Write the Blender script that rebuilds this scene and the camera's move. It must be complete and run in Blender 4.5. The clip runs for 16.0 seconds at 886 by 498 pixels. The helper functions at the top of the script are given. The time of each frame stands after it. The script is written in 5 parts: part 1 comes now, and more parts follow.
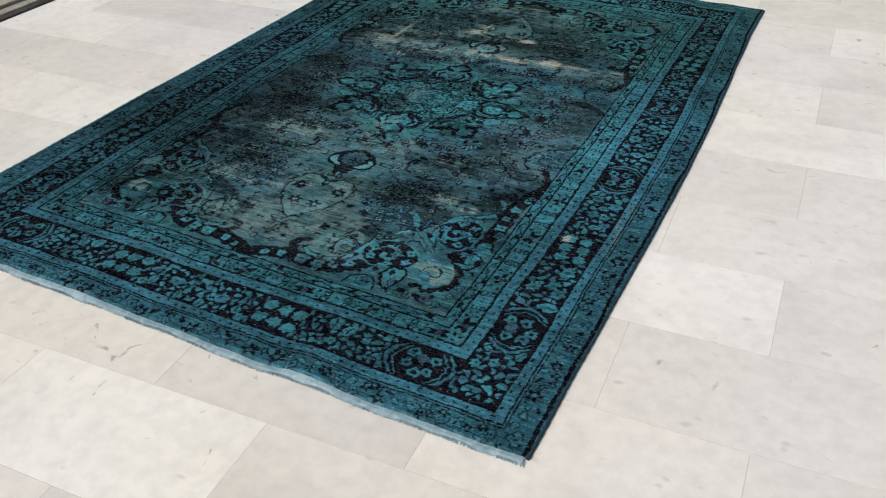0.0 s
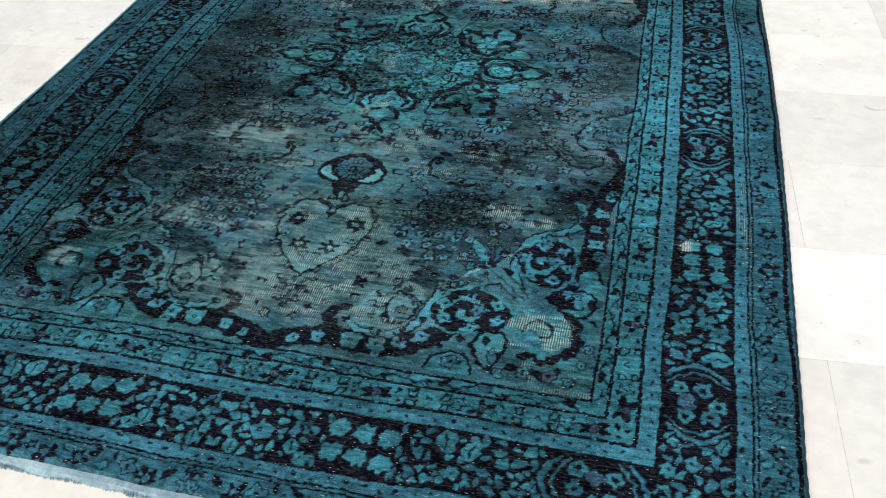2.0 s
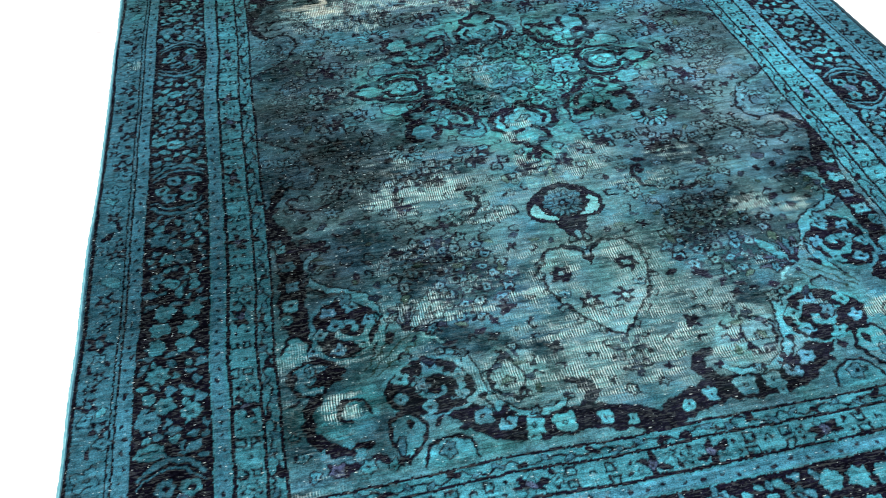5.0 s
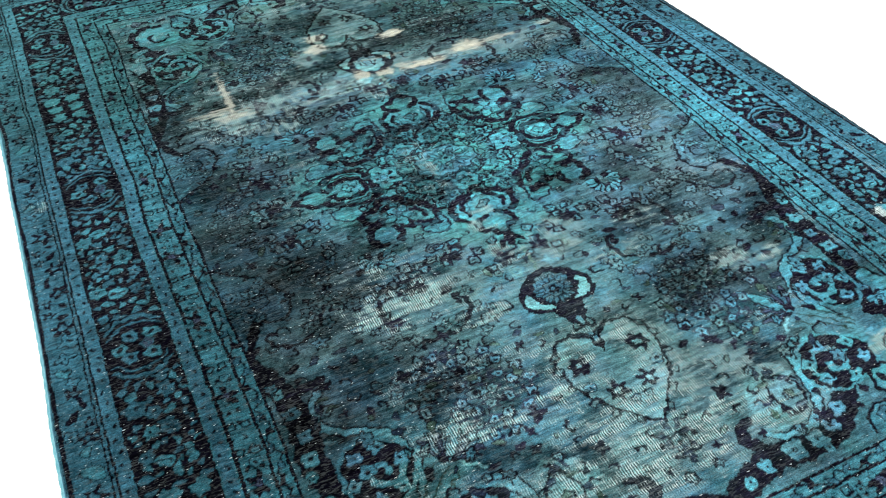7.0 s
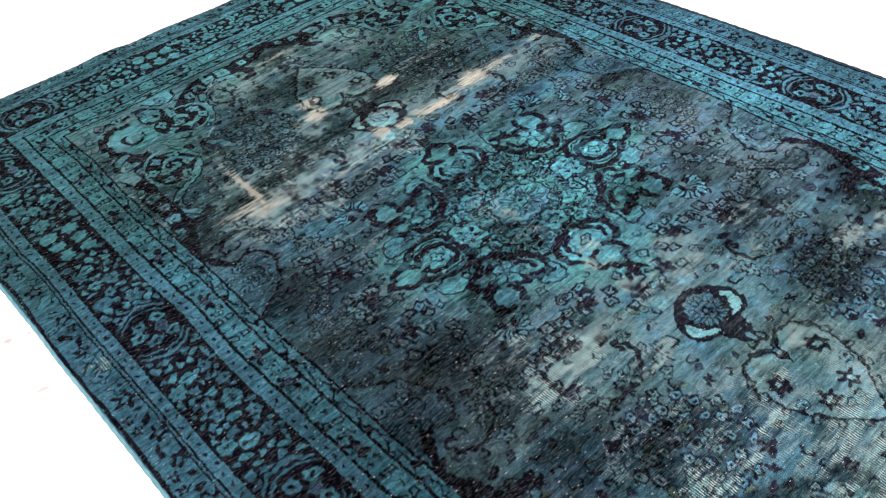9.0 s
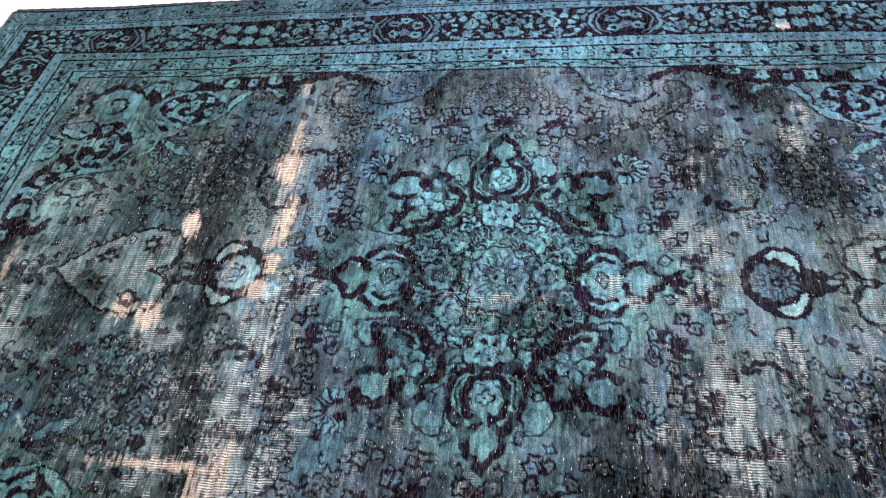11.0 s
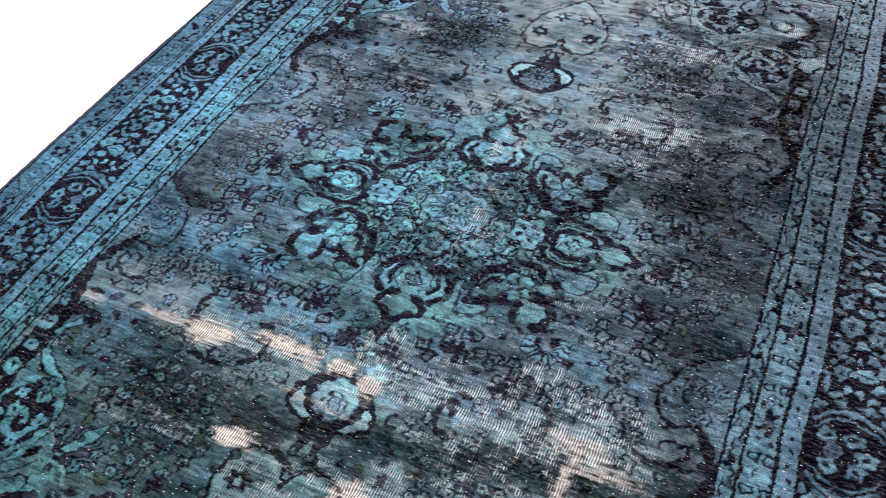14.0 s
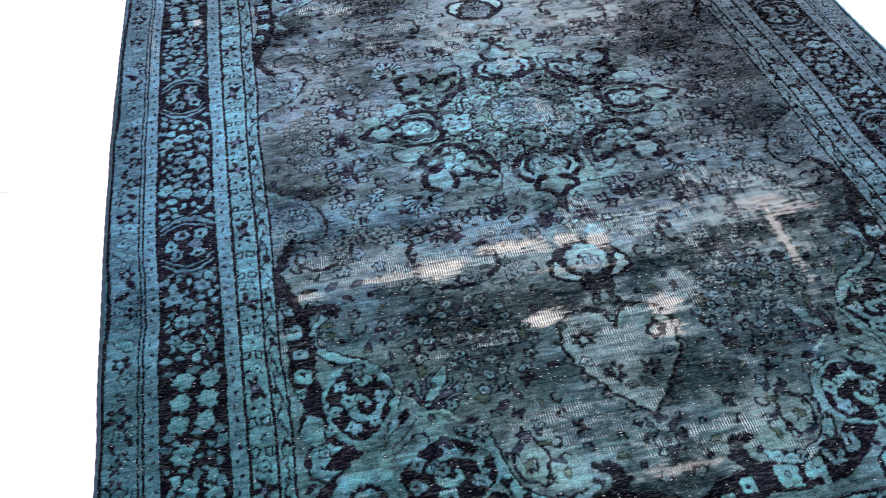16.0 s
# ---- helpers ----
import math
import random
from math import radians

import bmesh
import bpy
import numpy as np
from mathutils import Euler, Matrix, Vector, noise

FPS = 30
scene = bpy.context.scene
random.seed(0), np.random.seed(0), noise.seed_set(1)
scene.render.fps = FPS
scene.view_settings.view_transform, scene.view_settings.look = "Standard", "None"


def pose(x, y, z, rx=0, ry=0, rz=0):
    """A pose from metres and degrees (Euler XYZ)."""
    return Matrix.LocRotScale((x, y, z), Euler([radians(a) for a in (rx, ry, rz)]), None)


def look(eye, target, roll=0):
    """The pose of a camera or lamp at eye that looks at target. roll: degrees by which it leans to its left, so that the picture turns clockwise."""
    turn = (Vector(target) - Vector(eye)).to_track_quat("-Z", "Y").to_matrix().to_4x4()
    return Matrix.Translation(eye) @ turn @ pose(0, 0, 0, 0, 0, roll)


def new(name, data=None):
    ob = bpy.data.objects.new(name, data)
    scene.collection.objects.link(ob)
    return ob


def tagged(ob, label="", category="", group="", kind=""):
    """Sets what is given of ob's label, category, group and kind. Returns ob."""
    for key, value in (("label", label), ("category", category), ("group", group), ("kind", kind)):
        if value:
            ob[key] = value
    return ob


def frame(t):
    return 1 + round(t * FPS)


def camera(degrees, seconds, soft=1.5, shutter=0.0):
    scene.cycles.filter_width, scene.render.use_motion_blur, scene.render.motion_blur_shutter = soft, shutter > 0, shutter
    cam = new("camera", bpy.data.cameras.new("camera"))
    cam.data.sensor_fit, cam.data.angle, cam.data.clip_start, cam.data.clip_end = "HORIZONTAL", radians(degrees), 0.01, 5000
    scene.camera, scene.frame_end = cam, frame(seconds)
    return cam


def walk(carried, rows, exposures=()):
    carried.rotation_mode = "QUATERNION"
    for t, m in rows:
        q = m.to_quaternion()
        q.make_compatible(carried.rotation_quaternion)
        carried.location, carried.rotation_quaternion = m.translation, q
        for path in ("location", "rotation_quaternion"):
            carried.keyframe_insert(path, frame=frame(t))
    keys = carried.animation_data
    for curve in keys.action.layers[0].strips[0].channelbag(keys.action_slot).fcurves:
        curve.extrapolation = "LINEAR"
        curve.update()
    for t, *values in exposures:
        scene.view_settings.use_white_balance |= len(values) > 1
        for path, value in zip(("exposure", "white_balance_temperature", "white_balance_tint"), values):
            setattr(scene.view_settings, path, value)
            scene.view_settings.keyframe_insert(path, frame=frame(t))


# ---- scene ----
cam = camera(54.5, 16.0, soft=1.05)
PATH = [
    (0, (1.413, -2.535, 1.381), (0.637, -1.1, 0.224), -1.7),
    (0.5, (1.272, -2.387, 1.355), (0.492, -1.013, 0.128), -2.6),
    (1, (1.036, -2.301, 1.329), (0.364, -0.9, 0.07), -3.1),
    (1.5, (0.859, -2.203, 1.281), (0.362, -0.741, 0.009), -2.4),
    (2, (0.647, -2.07, 1.239), (0.246, -0.636, -0.096), -2.9),
    (2.5, (0.458, -1.992, 1.24), (0.115, -0.565, -0.118), -3.0),
    (3, (0.238, -2.002, 1.252), (0.063, -0.541, -0.103), -0.6),
    (3.5, (0.043, -2.009, 1.272), (0.025, -0.541, -0.087), 0.7),
    (4, (-0.121, -1.933, 1.233), (-0.094, -0.493, -0.154), -1.7),
    (4.2, (-0.202, -1.886, 1.23), (-0.154, -0.47, -0.182), -2.6),
    (6.3, (-0.713, -1.734, 1.291), (-0.124, -0.409, -0.087), 0.0),
    (6.5, (-0.707, -1.665, 1.297), (-0.109, -0.34, -0.076), -0.9),
    (7, (-0.737, -1.551, 1.295), (-0.121, -0.222, -0.067), -1.7),
    (7.5, (-0.909, -1.54, 1.318), (-0.249, -0.217, -0.029), -3.1),
    (8, (-1.093, -1.478, 1.335), (-0.325, -0.188, 0.013), -3.4),
    (8.5, (-1.126, -1.327, 1.31), (-0.275, -0.094, -0.015), -3.9),
    (9, (-1.105, -1.076, 1.303), (-0.192, 0.067, -0.06), -6.1),
    (9.2, (-1.101, -1.005, 1.31), (-0.154, 0.093, -0.068), -7.0),
    (11.3, (-1.012, -0.01, 1.251), (0.303, 0.084, -0.253), -6.4),
    (11.5, (-1.006, 0.056, 1.244), (0.315, 0.028, -0.257), -4.8),
    (12, (-0.976, 0.344, 1.244), (0.345, -0.068, -0.2), 0.8),
    (12.5, (-0.899, 0.554, 1.249), (0.368, -0.052, -0.175), -1.7),
    (13, (-0.734, 0.744, 1.235), (0.37, -0.053, -0.23), -7.2),
    (13.5, (-0.664, 0.981, 1.259), (0.2, -0.076, -0.203), -4.8),
    (14, (-0.576, 1.163, 1.271), (0.059, -0.054, -0.183), -4.0),
    (14.5, (-0.352, 1.258, 1.242), (0.102, -0.07, -0.183), -5.1),
    (15, (-0.101, 1.407, 1.263), (0.162, 0.023, -0.157), -4.0),
    (15.5, (0.157, 1.607, 1.278), (0.132, 0.206, -0.148), -1.3),
    (16, (0.484, 1.648, 1.28), (0.254, 0.263, -0.144), -2.8),
]
EXPOSURES = [(0, -0.2, 6650, 9), (1, 0.12, 6500, 8), (1.5, 0.28, 6500, 8), (2, 0.2, 6500, 8), (2.5, 0.8, 6450, 8), (3.5, 1.08, 6450, 8), (7, 1.08, 6800, 13), (9, 0.85, 7100, 26),
             (11.3, 1.12, 7900, 50), (11.6, 1.14, 7900, 50), (12, 1.28, 8000, 50), (12.5, 1.03, 7900, 49), (13, 0.87, 7600, 46), (14, 0.92, 6850, 38), (15, 0.82, 6600, 34), (16, 0.6, 6100, 28)]
walk(cam, [(t, look(*r)) for t, *r in PATH], EXPOSURES)

# ---------------------------------------------------------------- light
world = bpy.data.worlds.new("sky")
scene.world = world
world.use_nodes = True
wn, wl = world.node_tree.nodes, world.node_tree.links
sky = wn.new("ShaderNodeTexSky")
sky.sky_type, sky.sun_disc = "NISHITA", False
sky.sun_elevation, sky.sun_rotation = radians(44), radians(203)
sky.air_density, sky.dust_density = 1.0, 4.0
wn["Background"].inputs["Strength"].default_value = 0.12
wl.new(sky.outputs["Color"], wn["Background"].inputs["Color"])
sun_data = bpy.data.lights.new("sun", "SUN")
sun_data.energy, sun_data.angle, sun_data.color = 2.5, radians(34), (1.0, 0.96, 0.9)
sun = new("sun", sun_data)
sun.matrix_world = look((-2.6, -6.2, 6.6), (0, 0, 0))

# ---------------------------------------------------------------- materials


def material(name, rough=0.6, spec=0.5):
    m = bpy.data.materials.new(name)
    m.use_nodes = True
    b = m.node_tree.nodes["Principled BSDF"]
    b.inputs["Roughness"].default_value = rough
    b.inputs["Specular IOR Level"].default_value = spec
    return m, m.node_tree.nodes, m.node_tree.links, b


def node(nodes, links, kind, sets=(), **ins):
    """A shader node; sets are attributes, ins are inputs (values or sockets)."""
    n = nodes.new(kind)
    for key, value in sets:
        if key == "operation":
            n.operation = value
        elif key == "blend":
            n.data_type, n.blend_type = "RGBA", value
        elif key == "attribute":
            n.attribute_name = value
        elif key == "feature":
            n.feature = value
    for key, value in ins.items():
        slot = n.inputs[int(key[1:])] if key[0] == "i" and key[1:].isdigit() else n.inputs[key]
        if hasattr(value, "is_linked"):
            links.new(value, slot)
        else:
            slot.default_value = value
    return n


def ramp(nodes, links, fac, stops):
    r = nodes.new("ShaderNodeValToRGB")
    links.new(fac, r.inputs[0])
    while len(r.color_ramp.elements) < len(stops):
        r.color_ramp.elements.new(0.5)
    for e, (p, c) in zip(r.color_ramp.elements, stops):
        e.position, e.color = p, (*c, 1) if len(c) == 3 else c
    return r.outputs[0]


def grey(v):
    return (v, v, v)


def pile_material():
    """Dyed wool pile: the woven dye with painted sheen, knots, broken threads where it is worn."""
    m, n, l, b = material("wool_pile", 0.52, 0.04)
    co = n.new("ShaderNodeTexCoord").outputs["Object"]
    dye = node(n, l, "ShaderNodeAttribute", [("attribute", "dye")]).outputs["Color"]
    wear = node(n, l, "ShaderNodeAttribute", [("attribute", "wear")]).outputs["Fac"]
    knots = node(n, l, "ShaderNodeMapping", Vector=co, Scale=(330, 420, 330)).outputs[0]
    k = node(n, l, "ShaderNodeTexNoise", Vector=knots, Scale=1.0, Detail=2.0, Roughness=0.7).outputs[0]
    tone = ramp(n, l, k, [(0.25, grey(0.3)), (0.75, grey(1.7))])
    col = node(n, l, "ShaderNodeMix", [("blend", "MULTIPLY")], i0=1.0, i6=dye, i7=tone).outputs[2]
    # fibres drawn out along the weft
    lay = node(n, l, "ShaderNodeMapping", Vector=co, Scale=(26, 190, 60)).outputs[0]
    f = node(n, l, "ShaderNodeTexNoise", Vector=lay, Scale=1.0, Detail=3.0, Roughness=0.65).outputs[0]
    tone2 = ramp(n, l, f, [(0.3, grey(0.48)), (0.7, grey(1.52))])
    col = node(n, l, "ShaderNodeMix", [("blend", "MULTIPLY")], i0=1.0, i6=col, i7=tone2).outputs[2]
    # bare foundation threads in the worn places
    thread = node(n, l, "ShaderNodeMapping", Vector=co, Scale=(95, 480, 60)).outputs[0]
    th = node(n, l, "ShaderNodeTexNoise", Vector=thread, Scale=1.0, Detail=1.0).outputs[0]
    show = node(n, l, "ShaderNodeMath", [("operation", "MULTIPLY")], i0=ramp(n, l, th, [(0.52, grey(0)), (0.64, grey(1))]),
                i1=ramp(n, l, wear, [(0.06, grey(0.06)), (0.6, grey(0.62))])).outputs[0]
    col = node(n, l, "ShaderNodeMix", [("blend", "MIX")], i0=show, i6=col, i7=(0.27, 0.34, 0.325, 1)).outputs[2]
    # warps laid bare, side by side
    sx = node(n, l, "ShaderNodeSeparateXYZ", Vector=co).outputs[0]
    drift = node(n, l, "ShaderNodeTexNoise", Vector=co, Scale=38.0, Detail=2.0).outputs[0]
    ph = node(n, l, "ShaderNodeMath", [("operation", "MULTIPLY_ADD")], i0=sx, i1=math.tau / 0.0048, i2=node(n, l, "ShaderNodeMath", [("operation", "MULTIPLY")], i0=drift, i1=9.0).outputs[0]).outputs[0]
    ladder = node(n, l, "ShaderNodeMath", [("operation", "SINE")], i0=ph).outputs[0]
    bare = node(n, l, "ShaderNodeMath", [("operation", "MULTIPLY")], i0=ramp(n, l, wear, [(0.1, grey(0)), (0.48, grey(1))]), i1=ramp(n, l, drift, [(0.34, grey(0.3)), (0.5, grey(1))])).outputs[0]
    half = node(n, l, "ShaderNodeMath", [("operation", "MULTIPLY_ADD")], i0=ladder, i1=0.5, i2=0.5).outputs[0]
    rib = ramp(n, l, half, [(0.2, grey(0.34)), (0.85, grey(1.36))])
    col = node(n, l, "ShaderNodeMix", [("blend", "MULTIPLY")], i0=bare, i6=col, i7=rib).outputs[2]
    # pale stretches of single warps, their glint painted into the colour
    dash = node(n, l, "ShaderNodeMapping", Vector=co, Scale=(208, 60, 60)).outputs[0]
    da = node(n, l, "ShaderNodeTexNoise", Vector=dash, Scale=1.0, Detail=1.0).outputs[0]
    glint = node(n, l, "ShaderNodeMath", [("operation", "MULTIPLY")], i0=ramp(n, l, da, [(0.48, grey(0)), (0.6, grey(0.72))]), i1=ramp(n, l, half, [(0.6, grey(0)), (0.9, grey(1))])).outputs[0]
    glint = node(n, l, "ShaderNodeMath", [("operation", "MULTIPLY")], i0=glint, i1=bare).outputs[0]
    col = node(n, l, "ShaderNodeMix", [("blend", "MIX")], i0=glint, i6=col, i7=(0.37, 0.46, 0.44, 1)).outputs[2]
    # single undyed knots that show as white flecks
    speck = node(n, l, "ShaderNodeMapping", Vector=co, Scale=(120, 330, 120)).outputs[0]
    sp = node(n, l, "ShaderNodeTexNoise", Vector=speck, Scale=1.0, Detail=0.0).outputs[0]
    fleck = ramp(n, l, sp, [(0.78, grey(0)), (0.81, grey(0.65))])
    col = node(n, l, "ShaderNodeMix", [("blend", "MIX")], i0=fleck, i6=col, i7=(0.36, 0.42, 0.4, 1)).outputs[2]
    l.new(col, b.inputs["Base Color"])
    gloss = node(n, l, "ShaderNodeRGBToBW", Color=col).outputs[0]
    l.new(ramp(n, l, gloss, [(0.01, grey(0.0)), (0.13, grey(0.31))]), b.inputs["Specular IOR Level"])
    high = node(n, l, "ShaderNodeMath", [("operation", "ADD")], i0=k, i1=f).outputs[0]
    bump = node(n, l, "ShaderNodeBump", Height=high, Strength=0.55, Distance=0.0025)
    l.new(bump.outputs[0], b.inputs["Normal"])
    return m


def marble_material():
    """Honed white marble; each slab has its own tone and cloud."""
    m, n, l, b = material("white_marble", 0.34, 0.45)
    co = n.new("ShaderNodeNewGeometry").outputs["Position"]
    geo = n.new("ShaderNodeNewGeometry")
    both = node(n, l, "ShaderNodeMath", [("operation", "ADD")], i0=n.new("ShaderNodeObjectInfo").outputs["Random"], i1=geo.outputs["Random Per Island"]).outputs[0]
    rnd = node(n, l, "ShaderNodeMath", [("operation", "FRACT")], i0=both).outputs[0]
    shift = node(n, l, "ShaderNodeVectorMath", [("operation", "SCALE")], i0=(7.1, 3.3, 9.7), Scale=rnd).outputs[0]
    v = node(n, l, "ShaderNodeVectorMath", [("operation", "ADD")], i0=co, i1=shift).outputs[0]
    cloud = node(n, l, "ShaderNodeTexNoise", Vector=v, Scale=2.1, Detail=5.0, Roughness=0.5, Distortion=1.2).outputs[0]
    col = ramp(n, l, cloud, [(0.25, (0.7, 0.685, 0.665)), (0.5, (0.8, 0.785, 0.757)), (0.75, (0.84, 0.825, 0.8))])
    fine = node(n, l, "ShaderNodeTexNoise", Vector=v, Scale=24.0, Detail=5.0, Roughness=0.6).outputs[0]
    col = node(n, l, "ShaderNodeMix", [("blend", "MULTIPLY")], i0=1.0, i6=col, i7=ramp(n, l, fine, [(0.3, grey(0.93)), (0.6, grey(1.04))])).outputs[2]
    vein = node(n, l, "ShaderNodeTexNoise", Vector=v, Scale=9.0, Detail=4.0, Roughness=0.55, Distortion=2.2).outputs[0]
    spots = ramp(n, l, vein, [(0.25, grey(0.5)), (0.31, grey(1.0))])
    col = node(n, l, "ShaderNodeMix", [("blend", "MULTIPLY")], i0=0.8, i6=col, i7=spots).outputs[2]
    tone = ramp(n, l, rnd, [(0.0, (0.88, 0.87, 0.85)), (0.3, (0.95, 0.94, 0.92)), (0.7, (1.0, 0.985, 0.955)), (1.0, (1.06, 1.06, 1.045))])
    col = node(n, l, "ShaderNodeMix", [("blend", "MULTIPLY")], i0=1.0, i6=col, i7=tone).outputs[2]
    drift = node(n, l, "ShaderNodeTexNoise", Vector=co, Scale=0.9, Detail=2.0).outputs[0]
    col = node(n, l, "ShaderNodeMix", [("blend", "MULTIPLY")], i0=1.0, i6=col, i7=ramp(n, l, drift, [(0.35, (1.0, 0.988, 0.925)), (0.6, (1.0, 1.0, 1.0))])).outputs[2]
    smudge = node(n, l, "ShaderNodeTexNoise", Vector=node(n, l, "ShaderNodeMapping", Vector=v, Scale=(16, 30, 16)).outputs[0], Scale=1.0, Detail=1.0).outputs[0]
    col = node(n, l, "ShaderNodeMix", [("blend", "MULTIPLY")], i0=0.5, i6=col, i7=ramp(n, l, smudge, [(0.2, grey(0.6)), (0.29, grey(1.0))])).outputs[2]
    l.new(col, b.inputs["Base Color"])
    l.new(ramp(n, l, fine, [(0.3, grey(0.28)), (0.7, grey(0.44))]), b.inputs["Roughness"])
    bump = node(n, l, "ShaderNodeBump", Height=fine, Strength=0.05, Distance=0.002)
    l.new(bump.outputs[0], b.inputs["Normal"])
    return m


def mottled(name, low, high, scale, rough, bump_size=0.002):
    m, n, l, b = material(name, rough, 0.35)
    co = n.new("ShaderNodeTexCoord").outputs["Object"]
    f = node(n, l, "ShaderNodeTexNoise", Vector=co, Scale=scale, Detail=6.0, Roughness=0.65).outputs[0]
    g = node(n, l, "ShaderNodeTexNoise", Vector=co, Scale=scale * 9, Detail=3.0, Roughness=0.6).outputs[0]
    col = ramp(n, l, f, [(0.3, low), (0.7, high)])
    col = node(n, l, "ShaderNodeMix", [("blend", "MULTIPLY")], i0=1.0, i6=col, i7=ramp(n, l, g, [(0.3, grey(0.82)), (0.7, grey(1.12))])).outputs[2]
    l.new(col, b.inputs["Base Color"])
    bump = node(n, l, "ShaderNodeBump", Height=g, Strength=0.3, Distance=bump_size)
    l.new(bump.outputs[0], b.inputs["Normal"])
    return m


WOOL = pile_material()
MARBLE = marble_material()
GROUT = mottled("pale_grout", (0.5, 0.485, 0.46), (0.64, 0.62, 0.59), 6, 0.8)
COTTON = mottled("bleached_cotton", (0.16, 0.27, 0.32), (0.36, 0.47, 0.52), 60, 0.95, 0.004)
CORD_PALE = mottled("pale_blue_cord", (0.05, 0.2, 0.235), (0.14, 0.34, 0.38), 60, 0.9)
CORD_DARK = mottled("dark_blue_cord", (0.006, 0.02, 0.03), (0.02, 0.06, 0.08), 60, 0.9)
BACKING = mottled("woven_backing", (0.02, 0.07, 0.09), (0.04, 0.12, 0.14), 50, 0.9)
STONE = mottled("beige_stone", (0.25, 0.225, 0.18), (0.46, 0.43, 0.36), 14, 0.75)
DARK_STONE = mottled("dark_stone", (0.018, 0.016, 0.014), (0.085, 0.078, 0.068), 22, 0.8)

# ---------------------------------------------------------------- building helpers


def mesh_of(name, verts, faces, mat, smooth=False):
    me = bpy.data.meshes.new(name)
    me.from_pydata(verts, [], faces)
    me.materials.append(mat)
    if smooth:
        me.polygons.foreach_set("use_smooth", [True] * len(me.polygons))
    me.update()
    return me


def part(name, bm, mat, parent, label=""):
    me = bpy.data.meshes.new(name)
    bm.to_mesh(me)
    bm.free()
    me.materials.append(mat)
    ob = new(name, me)
    ob.parent = parent
    return tagged(ob, label)


def slab(bm, x0, x1, y0, y1, z0, z1, bevel=0.0):
    """A box with its upper edges eased."""
    b = bevel
    low = [bm.verts.new(p) for p in ((x0, y0, z0), (x1, y0, z0), (x1, y1, z0), (x0, y1, z0))]
    mid = [bm.verts.new((p.co.x, p.co.y, z1 - b)) for p in low]
    top = [bm.verts.new(p) for p in ((x0 + b, y0 + b, z1), (x1 - b, y0 + b, z1), (x1 - b, y1 - b, z1), (x0 + b, y1 - b, z1))] if b else mid
    bm.faces.new(low[::-1])
    bm.faces.new(top)
    for i in range(4):
        j = (i + 1) % 4
        bm.faces.new((low[i], low[j], mid[j], mid[i]))
        if b:
            bm.faces.new((mid[i], mid[j], top[j], top[i]))


# ---------------------------------------------------------------- the rug's design
# Worked out in design units (the rug is 2.26 x 3.34 of them); SIZE_X and SIZE_Y turn them into metres.
SIZE_X, SIZE_Y = 0.878, 0.85
HALF_W, HALF_L, OFFSET = 1.13, 1.67, 0.56
STEP = 0.0026
gx = np.linspace(-HALF_W, HALF_W, int(2 * HALF_W / STEP) + 1).astype(np.float32)
gy = np.linspace(-HALF_L, HALF_L, int(2 * HALF_L / STEP) + 1).astype(np.float32)
NX, NY = len(gx), len(gy)
GX, GY = np.meshgrid(gx, gy)


def cloudy(sx, sy, seed, octaves=1, x=None, y=None):
    """Smooth random values from 0 to 1, with features sx by sy in size."""
    x, y = (GX if x is None else x), (GY if y is None else y)
    total, weight, amp = 0, 0, 1.0
    for o in range(octaves):
        r = np.random.default_rng(seed + 31 * o).random((256, 256)).astype(np.float32)
        u, v = (x + 3.7) / sx * 2**o, (y + 5.3) / sy * 2**o
        i, j = np.floor(u).astype(np.int32), np.floor(v).astype(np.int32)
        fu, fv = u - i, v - j
        fu, fv = fu * fu * (3 - 2 * fu), fv * fv * (3 - 2 * fv)
        a, b = r[j % 256, i % 256], r[j % 256, (i + 1) % 256]
        c, d = r[(j + 1) % 256, i % 256], r[(j + 1) % 256, (i + 1) % 256]
        total = total + amp * ((a * (1 - fu) + b * fu) * (1 - fv) + (c * (1 - fu) + d * fu) * fv)
        weight += amp
        amp *= 0.55
    return total / weight


def ease(a, b, v):
    t = np.clip((v - a) / (b - a), 0, 1)
    return t * t * (3 - 2 * t)


# knots make every drawn edge a little ragged; the long stripes stay truer
sway_x, sway_y = (cloudy(0.2, 0.2, 5) - 0.5) * 0.012, (cloudy(0.2, 0.2, 6) - 0.5) * 0.012
knot_x, knot_y = (cloudy(0.0055, 0.0055, 2) - 0.5) * 0.0045, (cloudy(0.0055, 0.0055, 4) - 0.5) * 0.0045
PX = GX + sway_x + knot_x + (cloudy(0.016, 0.013, 1) - 0.5) * 0.0105
PY = GY + sway_y + knot_y + (cloudy(0.016, 0.013, 3) - 0.5) * 0.0105
SX = GX + sway_x + knot_x * 0.8 + (cloudy(0.03, 0.03, 1) - 0.5) * 0.003
SY = GY + sway_y + knot_y * 0.8 + (cloudy(0.03, 0.03, 3) - 0.5) * 0.003

DARK = np.array((0.0038, 0.0037, 0.0077), np.float32)
NAVY = np.array((0.009, 0.018, 0.034), np.float32)
TEAL = np.array((0.018, 0.097, 0.128), np.float32)
DEEP = np.array((0.012, 0.056, 0.078), np.float32)
LIGHT = np.array((0.025, 0.167, 0.2), np.float32)
BLUE = np.array((0.02, 0.106, 0.142), np.float32)
PALE = np.array((0.06, 0.19, 0.2), np.float32)
SLATE = np.array((0.0215, 0.066, 0.074), np.float32)
GREEN = np.array((0.02, 0.05, 0.035), np.float32)
PLUM = np.array((0.022, 0.034, 0.058), np.float32)

DYE_AND_SHEEN = np.empty((NY, NX, 3), np.float32)

